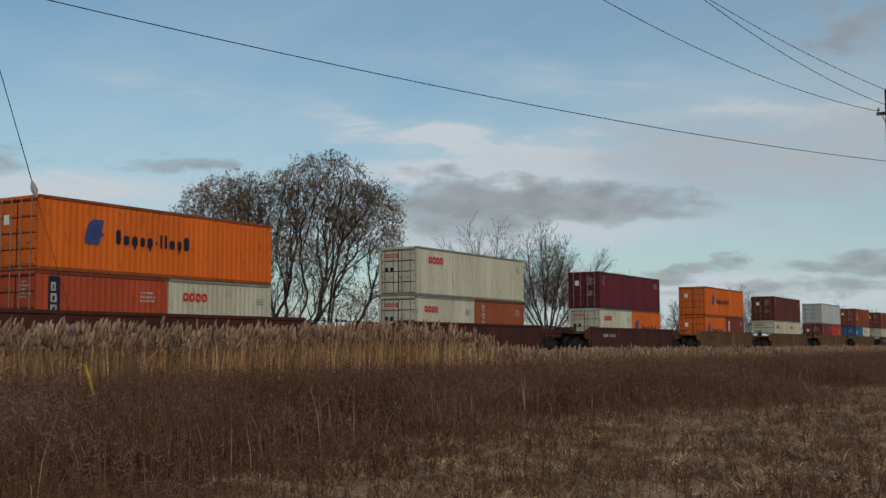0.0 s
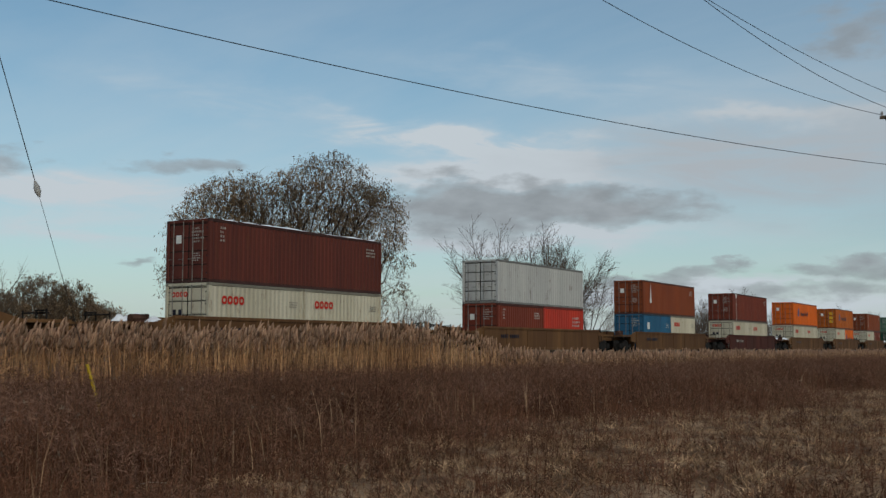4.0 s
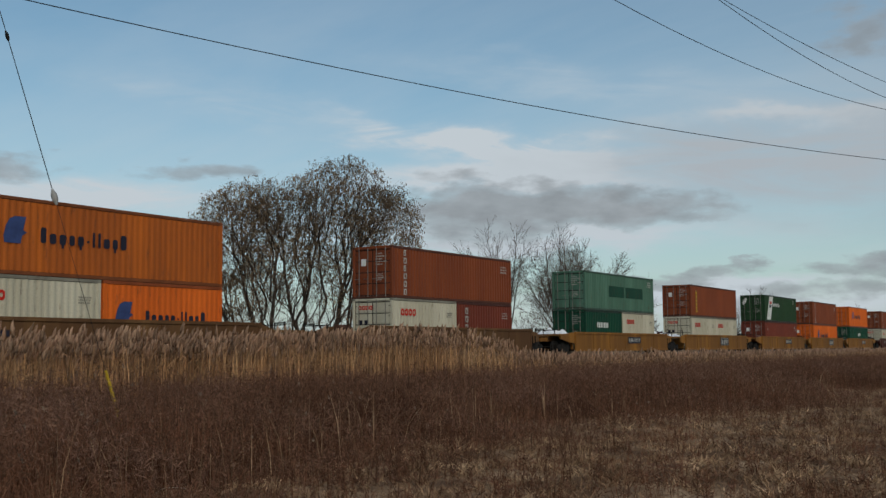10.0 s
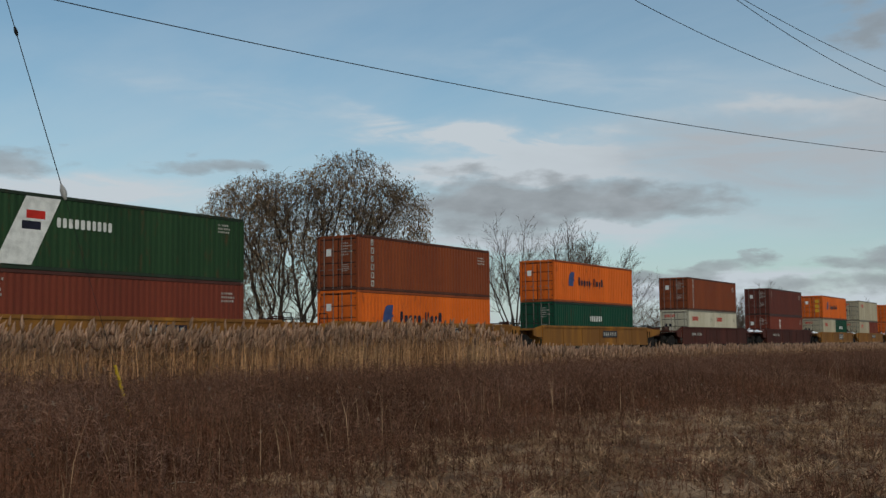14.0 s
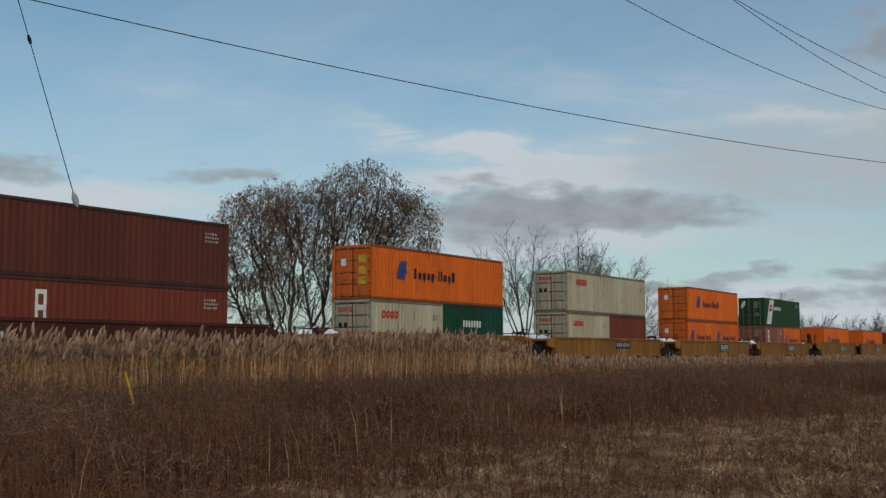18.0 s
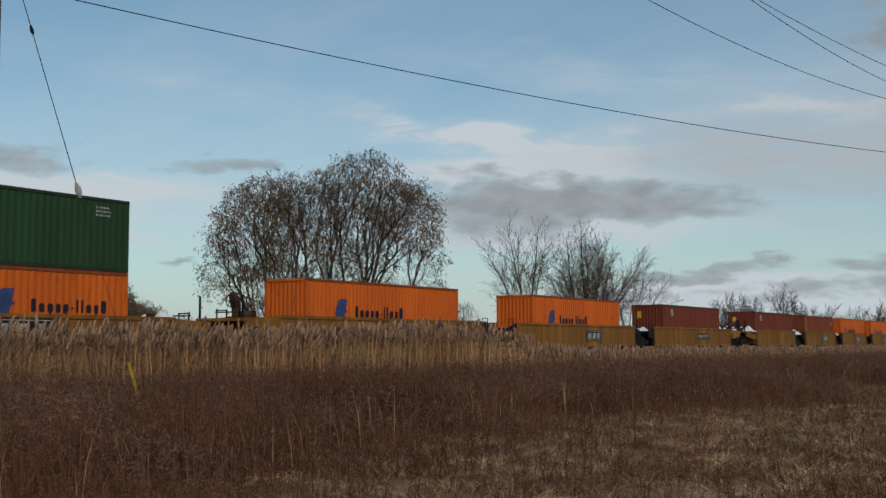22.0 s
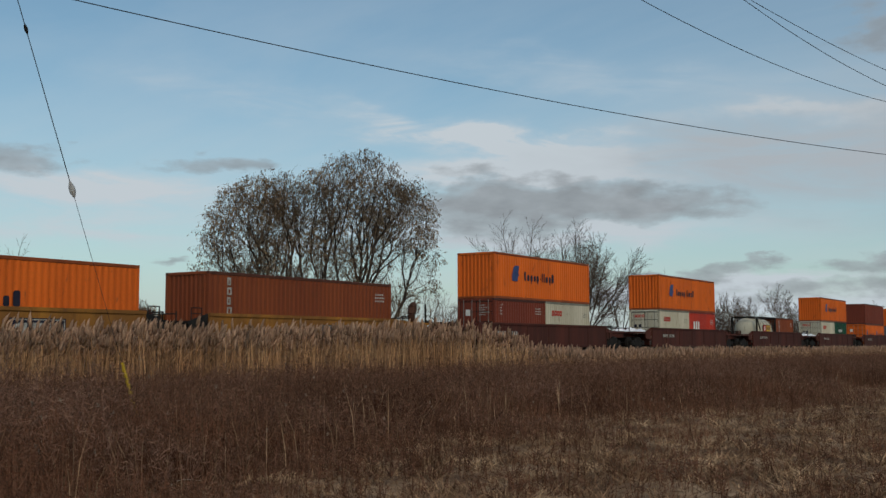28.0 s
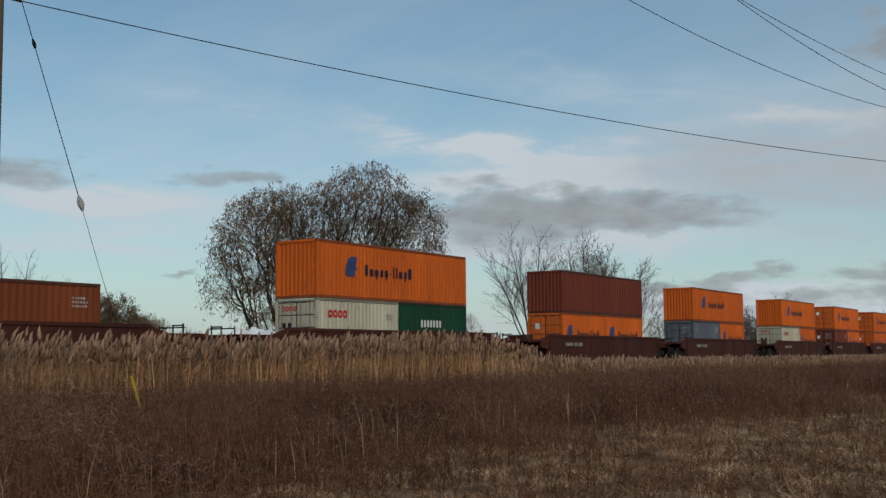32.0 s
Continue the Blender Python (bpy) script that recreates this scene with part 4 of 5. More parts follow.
# ---- the train: place of the first corner, upper box, lower boxes, car ----
EMBLEM_BOX, CREAM_BOX = ("orange", "emblem"), ("cream", "rings")
TRAIN = [
    (25.1, EMBLEM_BOX, [("brick", "dark_panel"), CREAM_BOX], "maroon"),
    (49.0, CREAM_BOX, [CREAM_BOX, ("russet", "short_column")], "maroon"),
    (73.1, ("purple", "codes"), [CREAM_BOX, EMBLEM_BOX], "maroon"),
    (97.05, EMBLEM_BOX, [EMBLEM_BOX, ("brown", "label")], "tan"),
    (121.3, ("darkbrown", "codes"), [CREAM_BOX, CREAM_BOX], "tan"),
    (145.6, ("silver", ""), [("brown", "codes"), ("red", "wide_row")], "tan"),
    (169.2, ("rust", "sail"), [("blue", "bluebox"), CREAM_BOX], "tan"),
    (193.0, ("brown", "square_column"), [CREAM_BOX, CREAM_BOX], "maroon"),
    (217.0, EMBLEM_BOX, [CREAM_BOX, CREAM_BOX], "tan"),
    (240.95, ("amber", "emblem_stickers"), [CREAM_BOX, EMBLEM_BOX], "tan"),
    (265.0, ("rust", "tall_column"), [CREAM_BOX, ("brown", "short_column")], "tan"),
    (287.3, ("seagreen", "patches"), [("bluegreen", "white_row"), CREAM_BOX], "yellow"),
    (307.8, ("rust", "yellowstrip"), [CREAM_BOX, CREAM_BOX], "yellow"),
    (329.7, ("green", "slant"), [("brown", "codes", 40)], "yellow"),
    (349.55, ("rust", "tall_column"), [("orange", "emblem", 40)], "yellow"),
    (369.6, EMBLEM_BOX, [("bluegreen", "white_row", 40)], "yellow"),
    (393.1, ("rust", "tall_column"), [CREAM_BOX, CREAM_BOX], "maroon"),
    (416.2, ("darkbrown", "codes"), [("brown", "label", 40)], "maroon"),
    (437.9, ("orange", "emblem_stickers"), [("putty", "rings"), ("bluegreen", "white_row")], "yellow"),
    (458.1, ("putty", "rings"), [("putty", "rings"), ("brown", "")], "yellow"),
    (478.6, EMBLEM_BOX, [EMBLEM_BOX, EMBLEM_BOX], "yellow"),
    (499.0, ("green", "slant"), [("pinkbrown", "label"), EMBLEM_BOX], "yellow"),
    (520.95, None, [("orange", "emblem", 40)], "yellow"),
    (541.1, None, [("orange", "emblem", 40)], "yellow"),
    (560.9, None, [("brown", "corner_square", 40)], "yellow"),
    (582.9, None, [("brown", "corner_square", 40)], "yellow"),
    (599.4, None, [("rust", "short_column", 40)], "yellow"),
    (615.4, None, [("orange", "emblem", 40)], "yellow"),
    (631.75, None, [("orange", "emblem", 40)], "yellow"),
    (647.45, None, [("rust", "tall_column", 40)], "yellow"),
    (669.5, EMBLEM_BOX, [("brown", "codes"), CREAM_BOX], "maroon"),
    (693.75, EMBLEM_BOX, [CREAM_BOX, ("red", "three_blocks")], "maroon"),
    (717.6, None, [("tank", ""), ("rust", "short_column")], "maroon"),
    (741.5, EMBLEM_BOX, [CREAM_BOX, ("bluegreen", "white_row")], "maroon"),
    (764.7, ("brown", ""), [EMBLEM_BOX, EMBLEM_BOX], "maroon"),
    (786.9, EMBLEM_BOX, [("slate", "codes"), EMBLEM_BOX], "maroon"),
    (810.6, EMBLEM_BOX, [CREAM_BOX, EMBLEM_BOX], "maroon"),
    (831.1, EMBLEM_BOX, [("brown", "codes"), EMBLEM_BOX], "maroon"),
    (852.0, EMBLEM_BOX, [EMBLEM_BOX, EMBLEM_BOX], "maroon"),
]
PLAIN_END = {30, 31, 33, 34, 35, 36}           # upper boxes whose corrugated end, not the doors, leads
SNOWY = {4: 1, 8: 1, 11: 2, 12: 1, 17: 1, 18: 1, 19: 1, 20: 1, 21: 2, 24: 2, 25: 3, 26: 2, 27: 2, 31: 1, 33: 1}
BOX_H = 2.59
RIDERS = []                                # things that ride on the train, with their place along it and height


def build_train():
    for i, (u, top, low, car) in enumerate(TRAIN):
        mid = u + 6.095
        before = mid - TRAIN[i - 1][0] - 6.095 if i else 23.8
        after = TRAIN[i + 1][0] + 6.095 - mid if i + 1 < len(TRAIN) else 23.8
        short = before < 17 or after < 17
        well = 12.5 if short else 16.4
        ends, trucks = [], []
        for gap, sign in ((before, -1), (after, 1)):
            other = i + sign
            beyond = TRAIN[other + sign][0] - TRAIN[other][0] if 0 <= other < len(TRAIN) and 0 <= other + sign < len(TRAIN) else 23.8
            well_2 = 12.5 if gap < 17 or abs(beyond) < 17 else 16.4
            coupled = gap > 21.2
            ends.append(((gap - (well + well_2) / 2) / 2, coupled))
            if coupled:
                trucks.append(sign * (gap / 2 - 2.1))
            elif sign < 0:
                trucks.append(-gap / 2)
        c = well_car(car, well, ends, trucks, SNOWY.get(i, 0), True, i, (2.90 if car == "tan" else 2.93) if car != "yellow" else (2.74 if 18 <= i <= 21 else (2.80 if i < 18 else 2.94)))
        RIDERS.append((c, mid, 0.0))
        x = u
        for b in low:
            L = 12.19 if len(b) == 3 else 6.058
            if b[0] == "tank":
                t = tank_container()
            else:
                t = container(b[0], b[1], L, BOX_H if top or L < 8 else 2.896, not (short or i in (22, 23, 24, 25)))
            RIDERS.append((t, x + L / 2, 1.70))
            x += L + 0.074
        if top:
            t = container(top[0], top[1], 12.19, BOX_H, i not in PLAIN_END)
            if i in (4, 1):
                bm = bmesh.new()
                rnd = random.Random(i)
                g = [[bm.verts.new((-6.0 + 0.6 * a, y, BOX_H - 0.02 + (0.0 if y in (-1.2, 1.2) else rnd.uniform(0.02, 0.09 if i == 4 else 0.03)))) for y in (-1.2, -1.1, -0.4, 0.4, 1.1, 1.2)] for a in range(21)]
                for a in range(20):
                    for b in range(5):
                        bm.faces.new((g[a][b], g[a + 1][b], g[a + 1][b + 1], g[a][b + 1]))
                piece("roof_snow", finish(bm, "roof_snow"), SNOW, t)
            RIDERS.append((t, mid, 1.70 + BOX_H + 0.01))


build_train()


# ---- trees ----
def skeleton(rng, lumps, stems, n, stiff=1.3, shell=0.40):
    """Grows limbs from the stems to points spread through the crown's lumps: each point joins the limb that gives it the
    shortest way. Returns the nodes, their parents and their thickness."""
    P, par, cost = [], [], []
    for pts in stems:
        last = -1
        for p in pts:
            P.append(np.array(p, float))
            par.append(last)
            cost.append(0.0 if last < 0 else cost[last] + float(np.linalg.norm(P[-1] - P[last])))
            last = len(P) - 1
    n0 = len(P)
    vol = np.array([l[2] * l[3] * l[4] for l in lumps])
    pts = []
    for k, m in enumerate(np.maximum(1, (n * vol / vol.sum()).astype(int))):
        x, z, rx, rz, ry, y = lumps[k][0], lumps[k][1], lumps[k][2], lumps[k][3], lumps[k][4], lumps[k][5]
        d = rng.normal(0, 1, (m, 3))
        d /= np.linalg.norm(d, axis=1)[:, None]
        r = rng.random(m) ** shell
        pts.append(np.array((x, y, z)) + d * r[:, None] * (rx, ry, rz))
    pts = np.concatenate(pts)
    root = np.array([s[-1] for s in stems], float)
    near = np.min(np.linalg.norm(pts[:, None] - root[None], axis=2), axis=1)
    pts = pts[np.argsort(near)]
    arr = np.zeros((n0 + len(pts) * 3, 3))
    arr[:n0] = P
    cst = np.zeros(len(arr))
    cst[:n0] = cost
    blocked = np.zeros(len(arr))
    way = np.zeros((len(arr), 3))
    way[:n0] = (0, 0, 1)
    for a in range(n0):
        if par[a] >= 0:
            v = arr[a] - arr[par[a]]
            way[a] = v / np.linalg.norm(v)
    for a in range(n0):                                  # only the upper half of a stem branches
        if par[a] < 0:
            blocked[a] = 50
    m = n0
    for p in pts:
        d = np.linalg.norm(arr[:m] - p, axis=1)
        up = np.maximum(0, arr[:m, 2] - p[2]) * 0.8
        turn = 1 - np.einsum("ij,ij->i", p - arr[:m], way[:m]) / np.maximum(d, 1e-6)
        k = int(np.argmin(d * (1 + stiff * turn) + 0.32 * cst[:m] + up + blocked[:m]))
        a = arr[k].copy()
        mid = a + (p - a) * 0.5 + way[k] * (0.05 * d[k]) + rng.normal(0, 0.02, 3) * d[k]
        for q in ((mid, p) if d[k] > 0.5 else (p,)):
            arr[m] = q
            par.append(k)
            cst[m] = cst[k] + float(np.linalg.norm(arr[m] - arr[k]))
            way[m] = (arr[m] - arr[k]) / max(float(np.linalg.norm(arr[m] - arr[k])), 1e-6)
            k = m
            m += 1
    load = np.zeros(m)
    kids = np.zeros(m, int)
    for a in range(m - 1, -1, -1):
        load[a] += 1
        if par[a] >= 0:
            load[par[a]] += load[a]
            kids[par[a]] += 1
    return arr[:m], np.array(par), load, kids


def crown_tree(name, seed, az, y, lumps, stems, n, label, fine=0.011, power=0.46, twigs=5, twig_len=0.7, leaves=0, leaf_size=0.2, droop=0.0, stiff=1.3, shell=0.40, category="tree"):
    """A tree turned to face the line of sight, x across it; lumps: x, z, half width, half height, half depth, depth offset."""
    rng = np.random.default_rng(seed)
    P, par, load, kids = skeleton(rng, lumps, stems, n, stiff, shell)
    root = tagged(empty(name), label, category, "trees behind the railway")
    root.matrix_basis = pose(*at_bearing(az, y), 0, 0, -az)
    R = fine * load ** power
    seg = []
    for a in range(len(P)):
        if par[a] >= 0:
            p, q = Vector(P[par[a]]), Vector(P[a])
            if (q - p).length > 1e-3:
                seg.append((p, q, float(min(R[par[a]], R[a] * 1.5)), float(R[a]), float(load[a])))
    o = new("trunk", tubes([s for s in seg if s[4] > 18], "trunk", BARK, lambda d: 7 if d > 120 else 5))
    o.parent = root
    o = tagged(new("limbwork", tubes([s for s in seg if s[4] <= 18], "limbwork", TWIG)), kind="stuff")
    o.parent = root
    tips = P[kids == 0]
    m = len(tips) * twigs
    b = np.repeat(tips, twigs, 0) + rng.normal(0, 0.12, (m, 3))
    centre = np.array([0, 0, np.mean([l[1] for l in lumps]) - 2.0])
    d = b - centre
    d /= np.linalg.norm(d, axis=1)[:, None]
    d = d * 0.7 + rng.normal(0, 0.55, (m, 3)) + (0, 0, 0.25 - droop)
    d /= np.linalg.norm(d, axis=1)[:, None]
    ln = twig_len * rng.uniform(0.4, 1.2, m)[:, None]
    knee = b + d * ln * 0.5
    e = knee + (d * (1 - 0.6 * droop) + np.array((0, 0, -1.1 * droop))) * ln * 0.55
    u = np.cross(d, rng.normal(0, 1, (m, 3)))
    u /= np.linalg.norm(u, axis=1)[:, None]
    w = fine * 0.75
    V = np.stack([b - u * w, b + u * w, knee - u * w * 0.8, knee + u * w * 0.8, e], 1).reshape(-1, 3)
    c = np.arange(m) * 5
    F = np.concatenate([np.stack([c, c + 1, c + 3], -1), np.stack([c, c + 3, c + 2], -1), np.stack([c + 2, c + 3, c + 4], -1)])
    o = tagged(new("twig_spray", from_arrays("twig_spray", V, F, TWIG)), kind="stuff")
    o.parent = root
    if leaves:
        t = rng.random((m, leaves))[:, :, None]
        # late leaves hang in bunches: some parts of the crown have lost theirs
        cell = np.floor(e / (1.1, 1.4, 0.9)).astype(int)
        share = np.abs(np.sin(cell[:, 0] * 12.9898 + cell[:, 1] * 78.233 + cell[:, 2] * 37.719) * 43758.5453) % 1.0
        on = (rng.random(m) < 0.12 + 1.1 * share) & (e[:, 2] > droop * (11.0 - 1.5 * np.abs(e[:, 0]) + 5.0 * rng.random(m)))
        spots = (knee[:, None] + (e - knee)[:, None] * t)[on].reshape(-1, 3)
        o = tagged(new("crown", leaf_cloud(seed, spots, 1, leaf_size, LEAF, 0.15, 0.07)), "sparse dull olive-brown late leaves in bunches", kind="stuff")
        o.parent = root
    return root


def tubes(segs, name, mat, sides=lambda d: 3):
    V, F = [], []
    for p, q, r0, r1, depth in segs:
        n = sides(depth)
        d = (q - p).normalized()
        u = d.orthogonal().normalized()
        w = d.cross(u)
        b = len(V)
        for c, r in ((p, r0), (q, r1)):
            for i in range(n):
                a = 2 * math.pi * i / n
                V.append(c + r * (math.cos(a) * u + math.sin(a) * w))
        for i in range(n):
            F.append((b + i, b + (i + 1) % n, b + n + (i + 1) % n, b + n + i))
    return from_arrays(name, np.array([tuple(v) for v in V]), np.array(F), mat)


def leaf_cloud(seed, spots, per, size, mat, hang=0.5, scatter=0.5):
    """Narrow leaves hung about these spots, each two triangles folded along its rib."""
    n = len(spots) * per
    g = np.random.default_rng(seed)
    base = np.repeat(np.array(spots), per, 0) + g.normal(0, scatter, (n, 3))
    base[:, 2] -= g.random(n) * hang
    d = g.normal(0, 0.5, (n, 3)) - (0, 0, 0.8)
    d /= np.linalg.norm(d, axis=1)[:, None]
    s = np.cross(d, g.normal(0, 1, (n, 3)))
    s /= np.linalg.norm(s, axis=1)[:, None]
    ln = size * g.uniform(0.6, 1.4, n)[:, None]
    wd = ln * 0.13
    nrm = np.cross(d, s) * wd * 0.5
    V = np.stack([base, base + d * ln * 0.5 + s * wd + nrm, base + d * ln, base + d * ln * 0.5 - s * wd + nrm], 1).reshape(-1, 3)
    b = np.arange(n) * 4
    F = np.concatenate([np.stack([b, b + 1, b + 2], -1), np.stack([b, b + 2, b + 3], -1)])
    return from_arrays("leaves", V, F, mat)


def at_bearing(az, y, z=0.0):
    return (y * math.tan(radians(az)), y, z)


def stem(x0, x1, z1, y0=0.0, y1=0.0, bow=0.0, n=5):
    """Points up a stem from the ground at x0 to (x1, z1)."""
    return [(x0 + (x1 - x0) * (i / n) + bow * math.sin(math.pi * i / n), y0 + (y1 - y0) * i / n, -0.2 + (z1 + 0.2) * i / n) for i in range(n + 1)]


def forked_tree(name, seed, az, y, limbs, label, fine=0.008, gap=0.6, lift=0.40, ratio=0.60, thick=0.0135, depth=3, group="trees behind the railway", clear=0.2):
    """A bare tree of forking limbs; limbs: x and z of the fork, degrees from upright across the view, length."""
    rng = np.random.default_rng(seed)
    root = tagged(empty(name), label, "tree", group)
    root.matrix_basis = pose(*at_bearing(az, y), 0, 0, -az)
    heavy, light, spray = [], [], []

    def limb(p, d, length, level):
        n = max(2, int(length / (0.8 if level == 0 else 0.45)))
        step, r0 = length / n, max(fine, thick * length)
        if level == depth:
            spray.append((p, p + d * length))
            return
        bend = rng.normal(0, 0.05, 3)
        done, side = 0.0, rng.random() * 6.28
        for i in range(n):
            d = d + bend * step * 0.3 + rng.normal(0, 0.045, 3)
            d[2] += lift * 0.10 * step
            d = d / np.linalg.norm(d)
            q = p + d * step
            f0, f1 = 1 - 0.88 * i / n, 1 - 0.88 * (i + 1) / n
            (heavy if level < 1 else light).append((Vector(p), Vector(q), max(fine * 0.8, r0 * f0), max(fine * 0.6, r0 * f1), 200 if level == 0 else 1))
            done += step
            part_way = done / length
            if part_way > (clear if level == 0 else 0.12):
                for _ in range(int(step / gap * (1.0 + 0.6 * level) + rng.random())):
                    side += 2.4 + rng.normal(0, 0.4)
                    u = np.cross(d, (0.3, 0.9, 0.2))
                    u /= np.linalg.norm(u)
                    w = np.cross(d, u)
                    out = math.cos(side) * u + math.sin(side) * w
                    a = radians(rng.uniform(26, 50))
                    e = d * math.cos(a) + out * math.sin(a)
                    e[2] += 0.10
                    e /= np.linalg.norm(e)
                    k = p + (q - p) * rng.random()
                    limb(k, e, (length * (1 - part_way) * ratio + length * 0.15) * rng.uniform(0.6, 1.25), level + 1)
            p = q
        spray.append((p, p + d * step * 0.8))

    for x, z, lean, length in limbs:
        a = radians(lean)
        foot = np.array((x * 0.25, 0.0, -0.2))
        fork = np.array((x, rng.uniform(-0.3, 0.3), z))
        heavy.append((Vector(foot), Vector(fork), thick * length * 1.35, thick * length * 1.05, 200))
        d = np.array((math.sin(a), rng.normal(0, 0.30), math.cos(a)))
        limb(fork, d / np.linalg.norm(d), length, 0)
    tubes_part = new("trunk", tubes(heavy, "trunk", BARK, lambda v: 6))
    tubes_part.parent = root
    o = tagged(new("limbwork", tubes(light, "limbwork", TWIG)), kind="stuff")
    o.parent = root
    b, e = np.array([s[0] for s in spray]), np.array([s[1] for s in spray])
    u = np.cross(e - b, rng.normal(0, 1, b.shape))
    u /= np.linalg.norm(u, axis=1)[:, None]
    V = np.stack([b - u * fine, b + u * fine, e], 1).reshape(-1, 3)
    o = tagged(new("twig_spray", from_arrays("twig_spray", V, np.arange(len(V)).reshape(-1, 3), TWIG)), kind="stuff")
    o.parent = root
    return root


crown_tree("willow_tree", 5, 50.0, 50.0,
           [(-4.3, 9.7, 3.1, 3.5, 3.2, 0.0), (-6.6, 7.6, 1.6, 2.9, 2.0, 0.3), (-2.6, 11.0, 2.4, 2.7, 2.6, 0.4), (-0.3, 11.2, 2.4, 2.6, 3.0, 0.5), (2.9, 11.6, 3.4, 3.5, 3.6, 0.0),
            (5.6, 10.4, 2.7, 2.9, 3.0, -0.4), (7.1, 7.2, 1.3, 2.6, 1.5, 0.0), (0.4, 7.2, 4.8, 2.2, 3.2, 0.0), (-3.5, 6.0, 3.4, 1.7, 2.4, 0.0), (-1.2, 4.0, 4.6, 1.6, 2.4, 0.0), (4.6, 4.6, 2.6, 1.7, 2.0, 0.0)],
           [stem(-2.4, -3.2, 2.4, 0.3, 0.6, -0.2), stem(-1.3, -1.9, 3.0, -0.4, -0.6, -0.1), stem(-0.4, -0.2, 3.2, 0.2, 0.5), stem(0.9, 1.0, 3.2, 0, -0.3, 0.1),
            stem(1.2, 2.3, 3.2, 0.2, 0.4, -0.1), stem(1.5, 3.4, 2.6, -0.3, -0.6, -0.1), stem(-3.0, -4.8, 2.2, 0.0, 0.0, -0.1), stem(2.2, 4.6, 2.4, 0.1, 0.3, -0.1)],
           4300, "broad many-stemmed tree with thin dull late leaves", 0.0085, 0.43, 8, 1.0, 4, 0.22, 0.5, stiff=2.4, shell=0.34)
# a rounded tree with fanned limbs, a slender one with upright stems, and a low one that leans outwards
forked_tree("bare_tree", 11, 63.87, 56.0, [(-0.9, 2.0, -38, 8.2), (-0.9, 2.2, -30, 9.8), (-0.8, 2.0, -23, 11.0), (-0.8, 2.2, -17, 11.8), (-0.7, 2.0, -11, 12.2), (-0.7, 2.2, -5, 12.4), (-0.6, 2.0, 1, 12.4), (-0.6, 2.2, 7, 12.0), (-0.5, 2.0, 15, 10.6), (-0.5, 2.2, 26, 11.8), (-0.5, 2.2, 32, 9.4)],
            "broad bare leafless tree with fanned limbs", 0.0135, 0.33, 0.03, 0.34, 0.0100, 3, clear=0.28)
forked_tree("bare_tree", 12, 60.5, 56.0, [(-0.1, 2.0, -28, 9.6), (-0.1, 2.2, -19, 10.8), (0.0, 2.0, -10, 11.2), (0.0, 2.2, -5, 11.8), (0.1, 2.0, 1, 11.8), (0.1, 2.2, 7, 10.2)],
            "slender bare leafless tree with upright stems", 0.0130, 0.42, 0.03, 0.32, 0.0092, 3, clear=0.34)
forked_tree("bare_tree", 13, 65.7, 55.0, [(-0.8, 2.0, -12, 7.4), (-0.8, 2.2, 2, 7.8), (-0.7, 2.0, 13, 9.2), (-0.7, 2.2, 24, 9.6), (-0.6, 2.0, 34, 9.2), (-0.6, 1.8, 50, 8.0)],
            "low bare leafless tree with wide leaning limbs", 0.0115, 0.42, 0.05, 0.34, 0.0075, 3, clear=0.28)
for seed, az, y, w, h, tall in ((21, 70.2, 72, 2.4, 11.4, 0), (22, 71.0, 72, 2.6, 12.0, 0), (34, 71.8, 72, 2.2, 11.2, 0), (23, 73.0, 74, 2.2, 15.2, 1), (24, 73.7, 74, 3.0, 12.6, 0), (25, 74.9, 74, 2.9, 12.4, 0), (26, 76.4, 74, 3.6, 12.0, 0),
                                (35, 75.6, 78, 2.4, 9.8, 0), (27, 77.4, 74, 3.8, 13.6, 0), (28, 79.0, 74, 5.0, 13.6, 0), (29, 80.6, 74, 6.0, 14.0, 0), (30, 67.7, 72, 2.0, 7.8, 0), (31, 69.0, 78, 2.4, 8.4, 0), (32, 74.3, 80, 2.8, 10.8, 0), (33, 78.2, 80, 3.6, 12.0, 0)):
    limbs = [(k * 0.12, h * 0.10, k * math.degrees(math.atan2(w, h)) * 0.34, h * (0.84 - 0.016 * k * k)) for k in (-4, -3, -2, -1, 0, 1, 2, 3, 4)]
    if tall:
        limbs = [(0.1 * k, h * 0.45, k * 15.0, h * (0.52 - 0.04 * abs(k))) for k in (-2, -1, 0, 1, 2)]
    forked_tree("distant_tree", seed, az, y, limbs, "tall slender bare tree in the distance" if tall else "bare tree in a distant row", 0.028, 0.42, 0.05, 0.30, 0.0085, 3, "distant row of trees", 0.22)
forked_tree("bare_tree", 41, 34.9, 62.0, [(-0.5, 2.4, -30, 5.4), (-0.2, 2.6, -8, 6.0), (0.3, 2.6, 12, 6.0), (0.7, 2.4, 34, 5.6)], "bare leafless tree with fanned branches", 0.010, 0.4, 0.1, 0.36)
